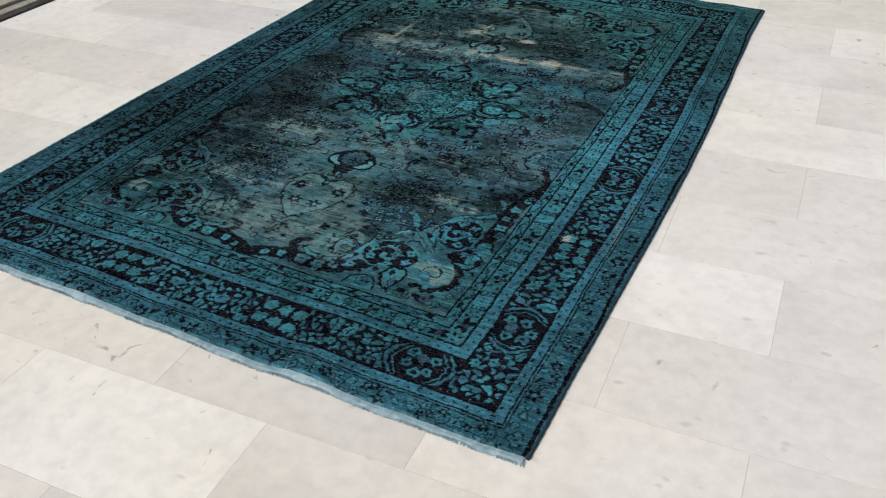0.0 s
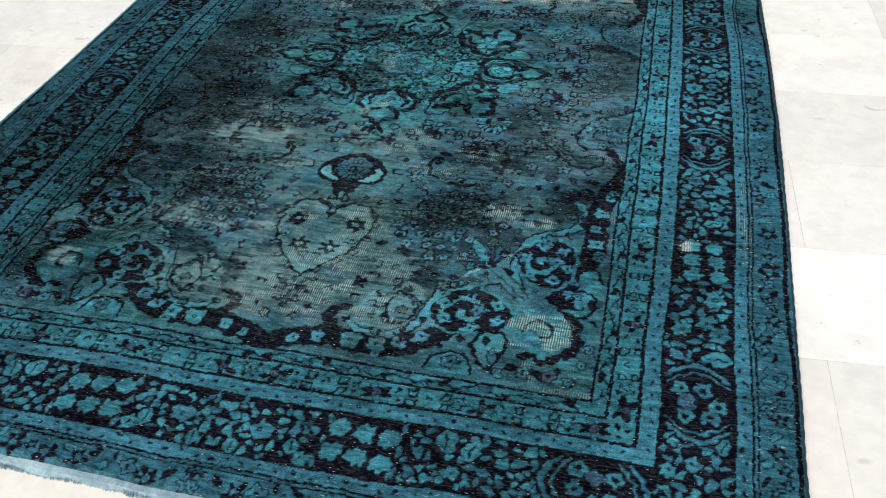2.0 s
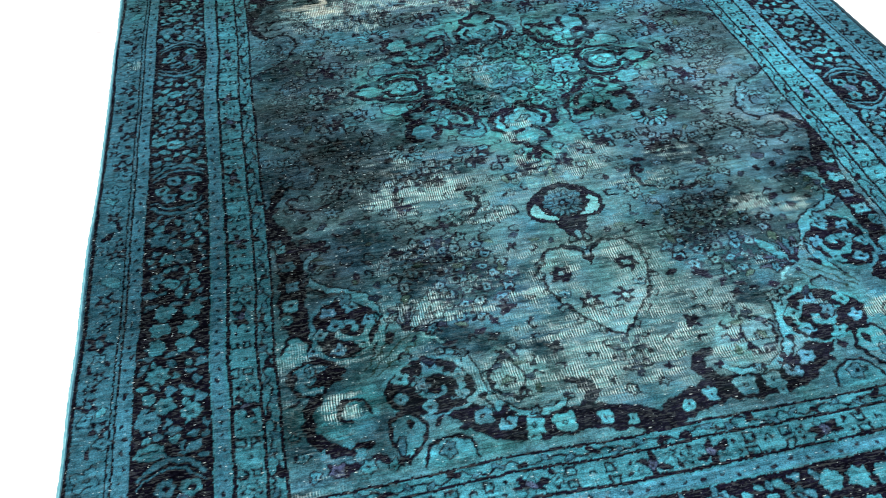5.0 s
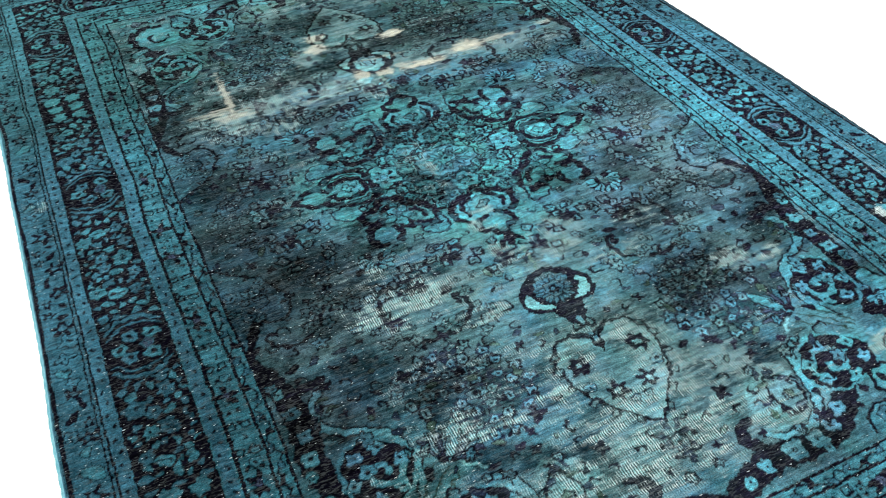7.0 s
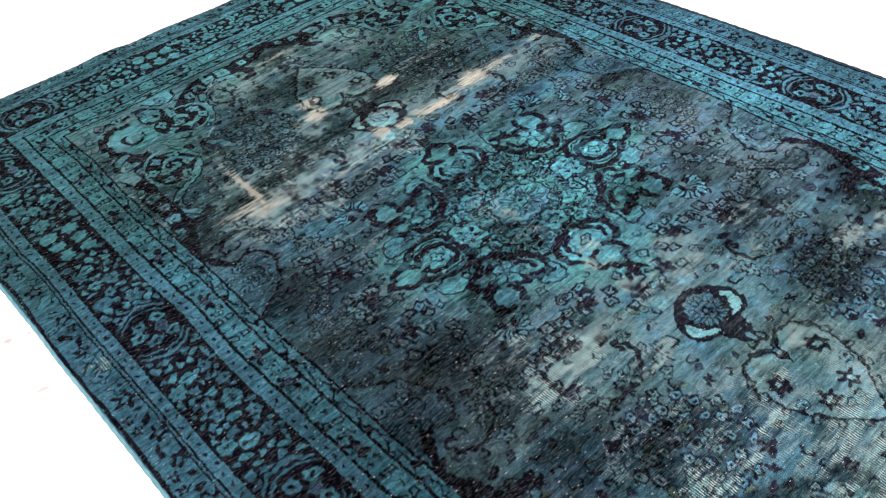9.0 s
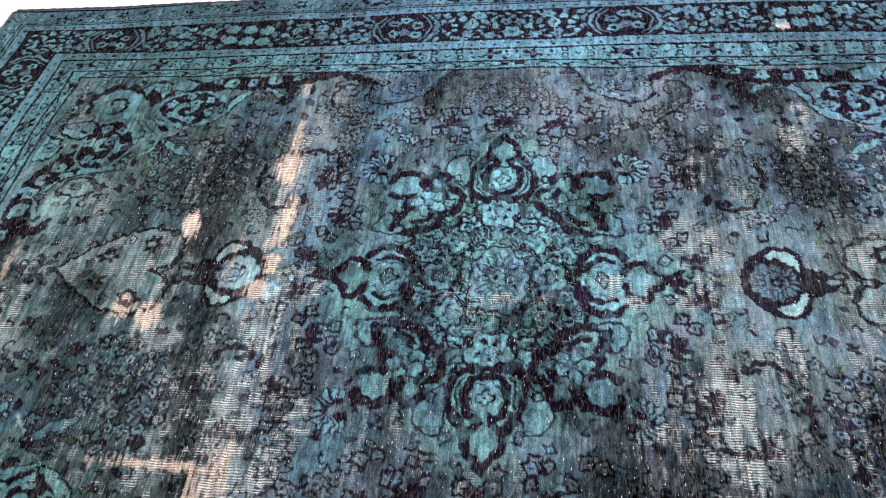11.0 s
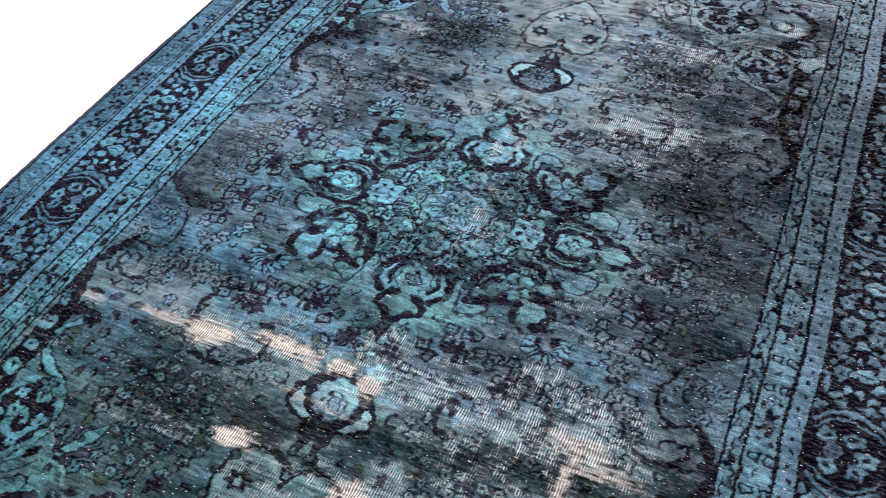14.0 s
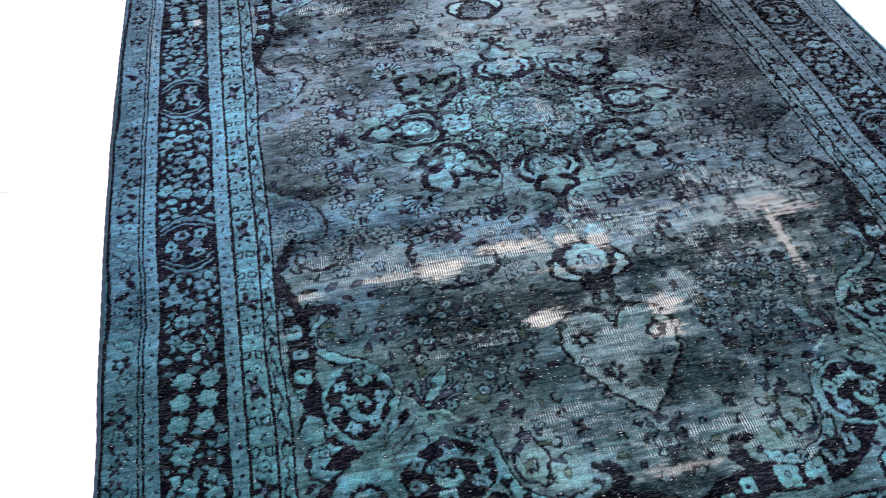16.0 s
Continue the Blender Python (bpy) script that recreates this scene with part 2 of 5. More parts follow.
# ways to lay a motif: local (s, t) to the rug's (x, y)
QUARTERS = [((sx, 0), (0, sy), (0, 0)) for sx in (1, -1) for sy in (1, -1)]
ENDS = [((1, 0), (0, sy), (0, 0)) for sy in (1, -1)]
ONCE = [((1, 0), (0, 1), (0, 0))]


def band(at):
    """Both ways along all four sides of the ring at the distance `at`: s along, t outwards."""
    ways = []
    for f in (1, -1):
        for g in (1, -1):
            ways.append(((0, f), (g, 0), (g * at, 0), "side"))
            ways.append(((f, 0), (0, g), (0, g * (at + OFFSET)), "end"))
    return ways


WAYS = [QUARTERS]


def local(way, cx, cy, reach):
    (ax, ay), (bx, by), (ox, oy) = way[:3]
    wx, wy = ax * cx + bx * cy + ox, ay * cx + by * cy + oy
    i0, i1 = np.searchsorted(gx, (wx - reach, wx + reach))
    j0, j1 = np.searchsorted(gy, (wy - reach, wy + reach))
    if i0 >= i1 or j0 >= j1:
        return None
    area = (slice(j0, j1), slice(i0, i1))
    dx, dy = PX[area] - ox, PY[area] - oy
    return area, ax * dx + ay * dy - cx, bx * dx + by * dy - cy


def lay(cx, cy, reach, shape, colour, strength=1.0):
    """Knot a shape, given as a signed distance of local (u, v), in one colour in all the ways in use."""
    for way in WAYS[-1]:
        got = local(way, cx, cy, reach)
        if got:
            area, u, v = got
            m = (np.clip(0.5 - shape(u, v) / STEP, 0, 1) * strength)[..., None]
            DYE_AND_SHEEN[area] = DYE_AND_SHEEN[area] * (1 - m) + colour * m


def blossom(cx, cy, r, n, colour, line=DARK, edge=0.004, eye=0.34, rot=0.0, amp=0.14, squash=1.0):
    def shape(grow):
        def d(u, v):
            rho = np.hypot(u, v / squash)
            return rho - r * (1 + amp * np.cos(n * (np.arctan2(v, u) - rot))) - grow
        return d
    reach = (r * (1 + amp) + edge) * max(1, squash) + 0.012
    if edge:
        lay(cx, cy, reach, shape(edge), line)
    lay(cx, cy, reach, shape(0), colour)
    if eye:
        lay(cx, cy, reach, lambda u, v: np.hypot(u, v) - r * eye, line)
        if r > 0.02:
            lay(cx, cy, reach, lambda u, v: np.hypot(u, v) - r * eye * 0.45, colour)


def floret(cx, cy, r, colour, rot=0.0, edge=0.0056, eye=0.3):
    """A square little flower: dark frame, coloured square, dark eye."""
    c, s = math.cos(rot), math.sin(rot)

    def shape(size):
        return lambda u, v: np.maximum(np.abs(c * u + s * v), np.abs(-s * u + c * v)) - size
    lay(cx, cy, 1.5 * r + 0.02, shape(r + edge), DARK)
    lay(cx, cy, 1.5 * r + 0.02, shape(r), colour)
    lay(cx, cy, 1.5 * r + 0.02, shape(r * eye), DARK)


def leaf(cx, cy, length, width, rot, colour, line=DARK, edge=0.004, bend=0.0, vein=False):
    c, s = math.cos(rot), math.sin(rot)

    def shape(grow):
        def d(u, v):
            a, b = (c * u + s * v) / length + 0.5, -s * u + c * v
            b = b - bend * length * (a - 0.5) ** 2
            w = width * 0.5 * np.sin(np.pi * np.clip(a, 0, 1)) ** 0.75
            return np.where((a > -0.02) & (a < 1.02), np.abs(b) - w - grow, 1)
        return d
    reach = length * 0.6 + edge + 0.012
    if edge:
        lay(cx, cy, reach, shape(edge), line)
    lay(cx, cy, reach, shape(0), colour)
    if vein:
        lay(cx, cy, reach, lambda u, v: np.maximum(np.abs(-s * u + c * v) - 0.0022, np.abs(c * u + s * v) - length * 0.35), line)


def line(points, width, colour, taper=0.0, strength=1.0):
    """A knotted line through points, smoothed; taper thins its ends."""
    p = np.array(points, float)
    pad = np.vstack([2 * p[0] - p[1], p, 2 * p[-1] - p[-2]])
    out = []
    for i in range(1, len(pad) - 2):
        for t in np.linspace(0, 1, 7)[:-1]:
            a, b, c, d = pad[i - 1:i + 3]
            out.append(0.5 * (2 * b + (c - a) * t + (2 * a - 5 * b + 4 * c - d) * t * t + (3 * b - a - 3 * c + d) * t**3))
    q = np.array(out + [p[-1]])
    mid, reach = (q.min(0) + q.max(0)) / 2, np.ptp(q, axis=0).max() / 2 + width + 0.012

    def d(u, v):
        best = np.full(u.shape, 9.0, np.float32)
        for k in range(len(q) - 1):
            (x0, y0), (x1, y1) = q[k] - mid, q[k + 1] - mid
            ex, ey = x1 - x0, y1 - y0
            h = np.clip(((u - x0) * ex + (v - y0) * ey) / (ex * ex + ey * ey + 1e-9), 0, 1)
            f = (k + 0.5) / (len(q) - 1)
            w = width * 0.5 * (1 - taper * abs(2 * f - 1) ** 2)
            best = np.minimum(best, np.hypot(u - x0 - h * ex, v - y0 - h * ey) - w)
        return best
    lay(mid[0], mid[1], reach, d, colour, strength)


def curl(cx, cy, r, start, turns, width, colour, end=0.25, taper=0.5):
    """A spiral from radius r inwards."""
    k = max(6, int(abs(turns) * 12))
    line([(cx + r * (1 - (1 - end) * i / k) * math.cos(start + math.tau * turns * i / k),
           cy + r * (1 - (1 - end) * i / k) * math.sin(start + math.tau * turns * i / k)) for i in range(k + 1)], width, colour, taper)


def region(points, colour, strength=1.0, reach=None):
    """A filled outline, smoothed between its points."""
    p = np.array(points, float)
    q = []
    for i in range(len(p)):
        a, b, c, d = p[i - 1], p[i], p[(i + 1) % len(p)], p[(i + 2) % len(p)]
        for t in (0, 0.2, 0.4, 0.6, 0.8):
            q.append(0.5 * (2 * b + (c - a) * t + (2 * a - 5 * b + 4 * c - d) * t * t + (3 * b - a - 3 * c + d) * t**3))
    q = np.array(q)
    mid, reach = (q.min(0) + q.max(0)) / 2, np.ptp(q, axis=0).max() / 2 + 0.02

    def d(u, v):
        inside = np.zeros(u.shape, bool)
        for k in range(len(q)):
            (x0, y0), (x1, y1) = q[k - 1] - mid, q[k] - mid
            if y0 != y1:
                inside ^= ((y0 > v) != (y1 > v)) & (u < (x1 - x0) * (v - y0) / (y1 - y0) + x0)
        return np.where(inside, -1.0, 1.0)
    lay(mid[0], mid[1], reach, d, colour, strength)


def packed(s0, s1, t0, t1, gap, seed, keep, sizes=(0.008, 0.011, 0.015, 0.019)):
    """Places spread over a band without touching, with a size each."""
    r = np.random.default_rng(seed)
    got = []
    for _ in range(4200):
        s, t, size = r.uniform(s0, s1), r.uniform(t0, t1), r.choice(sizes)
        if t - size < t0 - 0.008 or t + size > t1 + 0.008 or not keep(s, t, size):
            continue
        if all(math.hypot(s - a, t - b) > size + c + gap for a, b, c, _ in got):
            got.append((s, t, size, r.random()))
    return got


# --- ground colours of the bands and the field
RING = np.maximum(np.abs(SX), np.abs(SY) - OFFSET)
R_FIELD, R_ZIG, R_INNER, R_STRIPE, R_MAIN, R_STRIPE2 = 0.722, 0.759, 0.821, 0.857, 1.004, 1.036
for limit, colour in ((9, TEAL * 0.95), (R_STRIPE2, BLUE * 1.12), (R_MAIN, DARK), (R_STRIPE, BLUE * 1.15), (R_INNER, LIGHT * 0.78), (R_ZIG, LIGHT * 0.74), (R_FIELD, SLATE)):
    DYE_AND_SHEEN[RING < limit] = colour

# the field took the dye unevenly: slate, teal and near-black patches
patch = ease(0.42, 0.6, cloudy(0.2, 0.12, 57, 3))[..., None]
gloom = ease(0.54, 0.7, cloudy(0.16, 0.1, 58, 3))[..., None]
FIELD = (SLATE * 1.08 * (1 - patch) + TEAL * 0.72 * patch) * (1 - 0.6 * gloom)
DYE_AND_SHEEN[RING < R_FIELD] = FIELD[RING < R_FIELD]

# --- borders


def ring_line(at, width, colour=DARK):
    DYE_AND_SHEEN[np.abs(RING - at) < width / 2] = colour


for at, width in ((R_FIELD, 0.007), (R_ZIG - 0.002, 0.007), (R_INNER - 0.004, 0.008), (R_STRIPE + 0.001, 0.008), (R_MAIN, 0.005),
                  (R_STRIPE2 + 0.001, 0.005), (R_STRIPE2 + 0.011, 0.004), (1.121, 0.01)):
    ring_line(at, width)
ring_line(R_INNER + 0.0025, 0.004, LIGHT * 0.8)
ring_line(R_STRIPE - 0.003, 0.004, LIGHT * 0.8)


def along(at, way):
    """Half the length of that side of a ring."""
    return at if way == "end" else at + OFFSET


def split_band(at, kind):
    return [w for w in band(at) if w[3] == kind]


for kind in ("side", "end"):
    # narrow stripe: slanting dashes
    at = (R_FIELD + R_ZIG) / 2
    WAYS.append(split_band(at, kind))
    for i in range(int(along(at, kind) / 0.044)):
        f = 1 if i % 2 else -1
        line([(0.044 * i, -0.0085 * f), (0.044 * i + 0.02, -0.002 * f), (0.044 * (i + 1), 0.0085 * f)], 0.0062, DARK, 0.2)
        leaf(0.022 + i * 0.044, -0.005 * f, 0.026, 0.0095, -0.5 * f, BLUE * 0.8 if i % 3 else DARK, DARK, 0.003)
    WAYS.pop()
    # plain stripes: one dot after another
    for at in ((R_INNER + R_STRIPE) / 2, (R_MAIN + R_STRIPE2) / 2):
        WAYS.append(split_band(at, kind))
        for i in range(int(along(at, kind) / 0.034)):
            leaf(0.017 + i * 0.034, 0.003 * (-1) ** i, 0.013, 0.0085, 0.3 * (-1) ** i, DARK * 1.4, DARK, 0)
        WAYS.pop()
    # inner guard: boxed flowers and dark leaf sprays
    at = (R_ZIG + R_INNER) / 2
    WAYS.append(split_band(at, kind))
    n = round(along(at, kind) / 0.118)
    pitch = along(at, kind) / n
    for i in range(n):
        s = (i + 0.5) * pitch
        if i % 2:
            blossom(s, 0.003, 0.025, 6, LIGHT * 0.95, DARK, 0, 0, 0.5, 0.12, 0.85)
            curl(s, -0.003, 0.0065, 3.2, 0.5, 0.005, DARK, 0.9, 0.1)
            for a in (-1, 1):
                for b in (-1, 1):
                    floret(s + a * 0.036, b * 0.0145, 0.0058, LIGHT * 0.85, 0.1 * a, 0.0052, 0.0)
            for a in (-0.016, 0.0, 0.016):
                leaf(s + a, 0.026, 0.014, 0.007, 0.6, DARK, DARK, 0)
        else:
            for a in range(6):
                q = a * 1.047 + 0.5 + 0.4 * (i % 4)
                leaf(s + 0.021 * math.cos(q), 0.014 * math.sin(q), 0.03, 0.0115, math.atan2(0.75 * math.sin(q), math.cos(q)), DARK if a % 3 else LIGHT * 0.7, DARK, 0.002)
            blossom(s, 0, 0.0075, 5, PLUM * 1.6, DARK, 0.003, 0.3)
            for a, b in ((-0.046, 0.012), (0.044, -0.014), (0.05, 0.01), (-0.04, -0.018)):
                blossom(s + a, b, 0.0055, 4, DARK, DARK, 0, 0)
            blossom(s - 0.052, -0.004, 0.011, 5, LIGHT * 0.85, DARK, 0.003, 0.35)
    WAYS.pop()
    # outer guard: dark sprays on a deep ground
    at = (R_STRIPE2 + 0.013 + 1.109) / 2
    WAYS.append(split_band(at, kind))
    reach = along(at, kind) + (0.03 if kind == "side" else -0.035)
    for s, t, size, pick in packed(0.0, reach, -0.024, 0.024, 0.0045, 41 if kind == "side" else 42, lambda s, t, z: True, (0.012, 0.016, 0.02, 0.023)):
        if pick < 0.4:
            blossom(s, t, size, 5, DARK * 1.3, DARK, 0, 0, pick * 9, 0.32)
            blossom(s, t, size * 0.42, 4, TEAL, DARK, 0, 0)
        elif pick < 0.55:
            leaf(s, t, size * 2.4, size * 1.1, pick * 20, DARK * 1.3, DARK, 0)
        elif pick < 0.8:
            blossom(s, t, size * 0.95, 4, TEAL * 1.25, DARK, 0.004, 0.3, pick * 9, 0.28)
        else:
            leaf(s, t, size * 2.3, size * 1.2, pick * 14, LIGHT * 0.85, DARK, 0.0035, 0.4)
    WAYS.pop()
    # main border
    at = (R_STRIPE + R_MAIN) / 2
    WAYS.append(split_band(at, kind))
    ovals = (0.32, 1.24) if kind == "side" else (0.75,)
    groups = (0.8,) if kind == "side" else (0.29,)
    half = along(at, kind)
    keep = lambda s, t, z: all(abs(s - o) > 0.118 + z - 0.6 * abs(t) for o in ovals) and all(abs(s - g) > 0.085 + z for g in groups) and s < half + 0.05
    for s, t, size, pick in packed(0.0, half + (0.05 if kind == "side" else -0.085), -0.064, 0.064, 0.002, 51 if kind == "side" else 52, keep, (0.007, 0.009, 0.012, 0.016, 0.02, 0.023)):
        tone = (TEAL * 1.15, LIGHT * 0.82, TEAL, LIGHT * 0.95)[int(pick * 4)]
        if size > 0.012:
            if (pick * 7) % 1 < 0.75:
                blossom(s, t, size * 1.04, 5 + int(pick * 3), tone, DARK, 0, 0.26, pick * 11, 0.15, 0.95)
            else:
                leaf(s, t, size * 2.6, size * 1.9, pick * 9 - 4, tone, DARK, 0, vein=True)
        else:
            leaf(s, t, size * 2.7, size * 1.7, pick * 19, tone, DARK, 0, bend=0.5)
    for o in ovals:
        for e in (1, -1):
            for r, w in ((0.098, 0.012), (0.078, 0.006)):
                line([(o + e * (r - 0.034 * (abs(q) ** 2)), 0.062 * q) for q in (-1, -0.6, -0.2, 0.2, 0.6, 1)], w, TEAL * 1.1, 0.5)
            leaf(o + e * 0.113, 0.02, 0.03, 0.008, 1.3 * e, TEAL, DARK, 0)
            leaf(o + e * 0.113, -0.02, 0.03, 0.008, -1.3 * e, TEAL, DARK, 0)
        for k, (a, b) in enumerate(((-0.032, -0.034), (-0.036, 0.012), (0.002, 0.038), (0.034, 0.024), (0.036, -0.026))):
            blossom(o + a, b, 0.017, 5, (LIGHT * 0.85, TEAL * 1.1)[k % 2], DARK, 0, 0.42, k, 0.12)
        leaf(o + 0.001, -0.02, 0.036, 0.024, 0.0, PLUM * 1.6, BLUE, 0.004, vein=True)
    for g in groups:
        for a in (-0.052, 0, 0.052):
            for b in (-0.03, 0.03):
                blossom(g + a, b + 0.006 * math.sin(40 * a), 0.0215, 7, LIGHT * 0.92, DARK, 0, 0, a * 30, 0.1)
        for b in (-0.055, 0, 0.055):
            leaf(g - 0.078, b, 0.03, 0.014, 1.4, TEAL, DARK, 0)
            leaf(g + 0.078, b, 0.03, 0.014, 1.7, TEAL, DARK, 0)
    WAYS.pop()

# --- corner pieces
INSIDE = (RING < R_FIELD - 0.003)
edge_keep = DYE_AND_SHEEN.copy()
region([(0.0, 1.285), (0.05, 1.235), (0.11, 1.205), (0.16, 1.195), (0.24, 1.2), (0.3, 1.15), (0.32, 1.07), (0.36, 1.0), (0.42, 0.985), (0.47, 0.95),
        (0.5, 0.9), (0.53, 0.83), (0.6, 0.785), (0.655, 0.75), (0.68, 0.68), (0.655, 0.62), (0.69, 0.56), (0.74, 0.49), (0.76, 0.9), (0.76, 1.3), (0.4, 1.3)], TEAL * 0.72 + GREEN * 0.4)
# dark scrolling stem along the foot and up the side
line([(0.0, 1.268), (0.045, 1.243), (0.09, 1.23), (0.14, 1.218), (0.19, 1.225), (0.25, 1.222), (0.31, 1.205), (0.36, 1.165), (0.41, 1.12)], 0.064, DARK, 0.2)
line([(0.165, 1.21), (0.132, 1.19), (0.115, 1.165), (0.125, 1.135), (0.15, 1.125)], 0.03, DARK, 0.35)
line([(0.728, 0.49), (0.702, 0.55), (0.682, 0.62), (0.675, 0.7), (0.68, 0.79), (0.668, 0.85), (0.645, 0.91), (0.615, 0.97)], 0.06, DARK, 0.15)
line([(0.7, 0.64), (0.675, 0.618), (0.64, 0.606), (0.592, 0.604)], 0.03, DARK, 0.5)
for (x, y), r in zip(((0.055, 1.243), (0.105, 1.228), (0.185, 1.222), (0.242, 1.218), (0.292, 1.205), (0.335, 1.178), (0.25, 1.245), (0.696, 0.6), (0.684, 0.665), (0.678, 0.73), (0.68, 0.79), (0.69, 0.83), (0.64, 0.935)),
                     (0.012, 0.015, 0.023, 0.021, 0.018, 0.018, 0.01, 0.013, 0.019, 0.016, 0.019, 0.013, 0.014)):
    blossom(x, y, r, 4, BLUE * 1.2 if r in (0.018, 0.014, 0.016) else LIGHT, DARK, 0, 0.3, 0.8, 0.12)
# pale contours of the scallops
for way in ([(0.388, 0.992), (0.348, 1.012), (0.334, 1.06), (0.322, 1.12), (0.29, 1.168), (0.24, 1.19), (0.19, 1.186), (0.16, 1.16)],
            [(0.612, 0.632), (0.638, 0.665), (0.642, 0.715), (0.615, 0.75), (0.57, 0.775), (0.52, 0.81), (0.498, 0.865), (0.5, 0.93), (0.52, 0.985)]):
    line(way, 0.028, DARK, 0.2)
    line(way, 0.0165, LIGHT * 0.95, 0.2)
region([(0.17, 1.16), (0.19, 1.06), (0.25, 1.01), (0.31, 1.03), (0.3, 1.1), (0.27, 1.145), (0.22, 1.165)], PALE * 0.9, 0.45)
# small ringed flower above the corner scroll
blossom(0.655, 1.005, 0.04, 3, LIGHT, DARK, 0.008, 0, 1.6, 0.06)
curl(0.652, 1.002, 0.022, 0.6, 0.8, 0.011, DARK, 0.35)
# two great spirals
for cx, cy, r, a, sq, turn in ((0.424, 1.08, 0.09, 0.4, 0.78, 1), (0.572, 0.882, 0.068, 1.2, 1.25, -1)):
    blossom(cx, cy, r, 3, DARK, LIGHT * 0.8, 0.009, 0, a, 0.05, sq)
    curl(cx - 0.01, cy + 0.004, r * 0.62, a + 2.2, 1.1 * turn, 0.015, LIGHT * 0.95, 0.2, 0.3)
    for k in range(6):
        b = a + k * 1.05
        blossom(cx + r * 0.76 * math.cos(b), cy + r * 0.74 * sq * math.sin(b), 0.0145, 4, (BLUE * 1.5, LIGHT * 0.95)[k % 2], DARK, 0, 0.3, k, 0.2)
    blossom(cx + 0.02, cy - 0.01, 0.017, 5, LIGHT * 0.8, DARK, 0.004)
# wedge of pale cloth between them, with its crossing stems
region([(0.4, 0.962), (0.44, 0.925), (0.478, 0.892), (0.497, 0.945), (0.53, 0.99), (0.565, 1.03), (0.535, 1.045), (0.49, 1.01), (0.45, 0.985)], TEAL * 0.8 + GREEN * 0.5)
for k in range(3):
    line([(0.425 + 0.02 * k, 0.955 - 0.02 * k), (0.47 + 0.018 * k, 0.985 - 0.012 * k), (0.525 + 0.01 * k, 1.03 - 0.008 * k)], 0.0045, GREEN * 0.5, 0.3)
line([(0.382, 0.966), (0.42, 0.93), (0.455, 0.9), (0.488, 0.866)], 0.0085, PALE * 1.2, 0.3)
# inner corner: C scroll round a pale worn flower, a drop, a half flower and dark wedges
region([(0.53, 1.05), (0.585, 1.045), (0.632, 1.055), (0.652, 1.11), (0.62, 1.165), (0.55, 1.165), (0.525, 1.1)], LIGHT * 0.9)
line([(0.645, 1.052), (0.668, 1.085), (0.67, 1.13), (0.65, 1.17), (0.615, 1.192), (0.56, 1.188)], 0.032, DARK, 0.35)
for x, y in ((0.684, 1.1), (0.646, 1.13), (0.65, 1.19), (0.6, 1.176), (0.58, 1.205)):
    blossom(x, y, 0.011, 4, LIGHT * 0.9, DARK, 0, 0, x * 9, 0.2)
curl(0.588, 1.11, 0.04, 2.9, 0.8, 0.0125, DARK, 0.45, 0.4)
curl(0.57, 1.1, 0.018, 0.4, 0.7, 0.008, BLUE * 0.6, 0.4, 0.4)
blossom(0.592, 1.105, 0.013, 5, PALE * 1.1, BLUE, 0.003, 0.3)
region([(0.58, 1.0), (0.615, 0.975), (0.655, 1.022), (0.62, 1.03)], DARK)
drop = [(0.47, 1.134), (0.45, 1.162), (0.452, 1.195), (0.495, 1.246), (0.512, 1.2), (0.518, 1.16), (0.502, 1.136)]
region(drop, LIGHT * 0.85)
line(drop + drop[:1], 0.0095, DARK, 0)
leaf(0.475, 1.163, 0.026, 0.016, 1.2, DARK, DARK, 0)
leaf(0.5, 1.205, 0.04, 0.016, 1.3, BLUE * 0.8, DARK, 0.004)
half = [(0.358, 1.264), (0.37, 1.226), (0.402, 1.208), (0.44, 1.216), (0.466, 1.262)]
region(half, LIGHT * 0.8 + BLUE * 0.2)
line(half, 0.0085, DARK, 0.1)
blossom(0.414, 1.237, 0.016, 5, BLUE, DARK, 0.004, 0.35)
for x, y, z, a in ((0.375, 1.192, 0.03, 0.4), (0.42, 1.165, 0.026, 1.2), (0.5, 1.236, 0.03, 0.6), (0.545, 1.225, 0.034, 2.6), (0.605, 1.236, 0.04, 0.5), (0.64, 1.225, 0.03, 1.6), (0.69, 1.0, 0.03, 1.4), (0.695, 1.06, 0.024, 0.6)):
    leaf(x, y, z * 1.2, z * 0.55, a, DARK * 1.3, DARK, 0)
blossom(0.628, 1.235, 0.014, 5, PLUM * 1.4, DARK, 0.004, 0.3)
blossom(0.57, 1.235, 0.014, 5, LIGHT * 0.8, DARK, 0.004, 0.35)
region([(0.652, 0.905), (0.69, 0.89), (0.705, 0.94), (0.68, 0.965), (0.66, 0.95)], LIGHT * 0.85)
line([(0.65, 0.93), (0.652, 0.902), (0.69, 0.886), (0.706, 0.93)], 0.009, DARK, 0.1)
for x, y, z in ((0.69, 1.19, 0.011), (0.7, 1.14, 0.009), (0.67, 1.24, 0.01), (0.52, 1.245, 0.009), (0.655, 0.985, 0.011), (0.69, 0.84, 0.01)):
    blossom(x, y, z, 5, LIGHT * 0.8, DARK, 0.004, 0.35, x * 30)
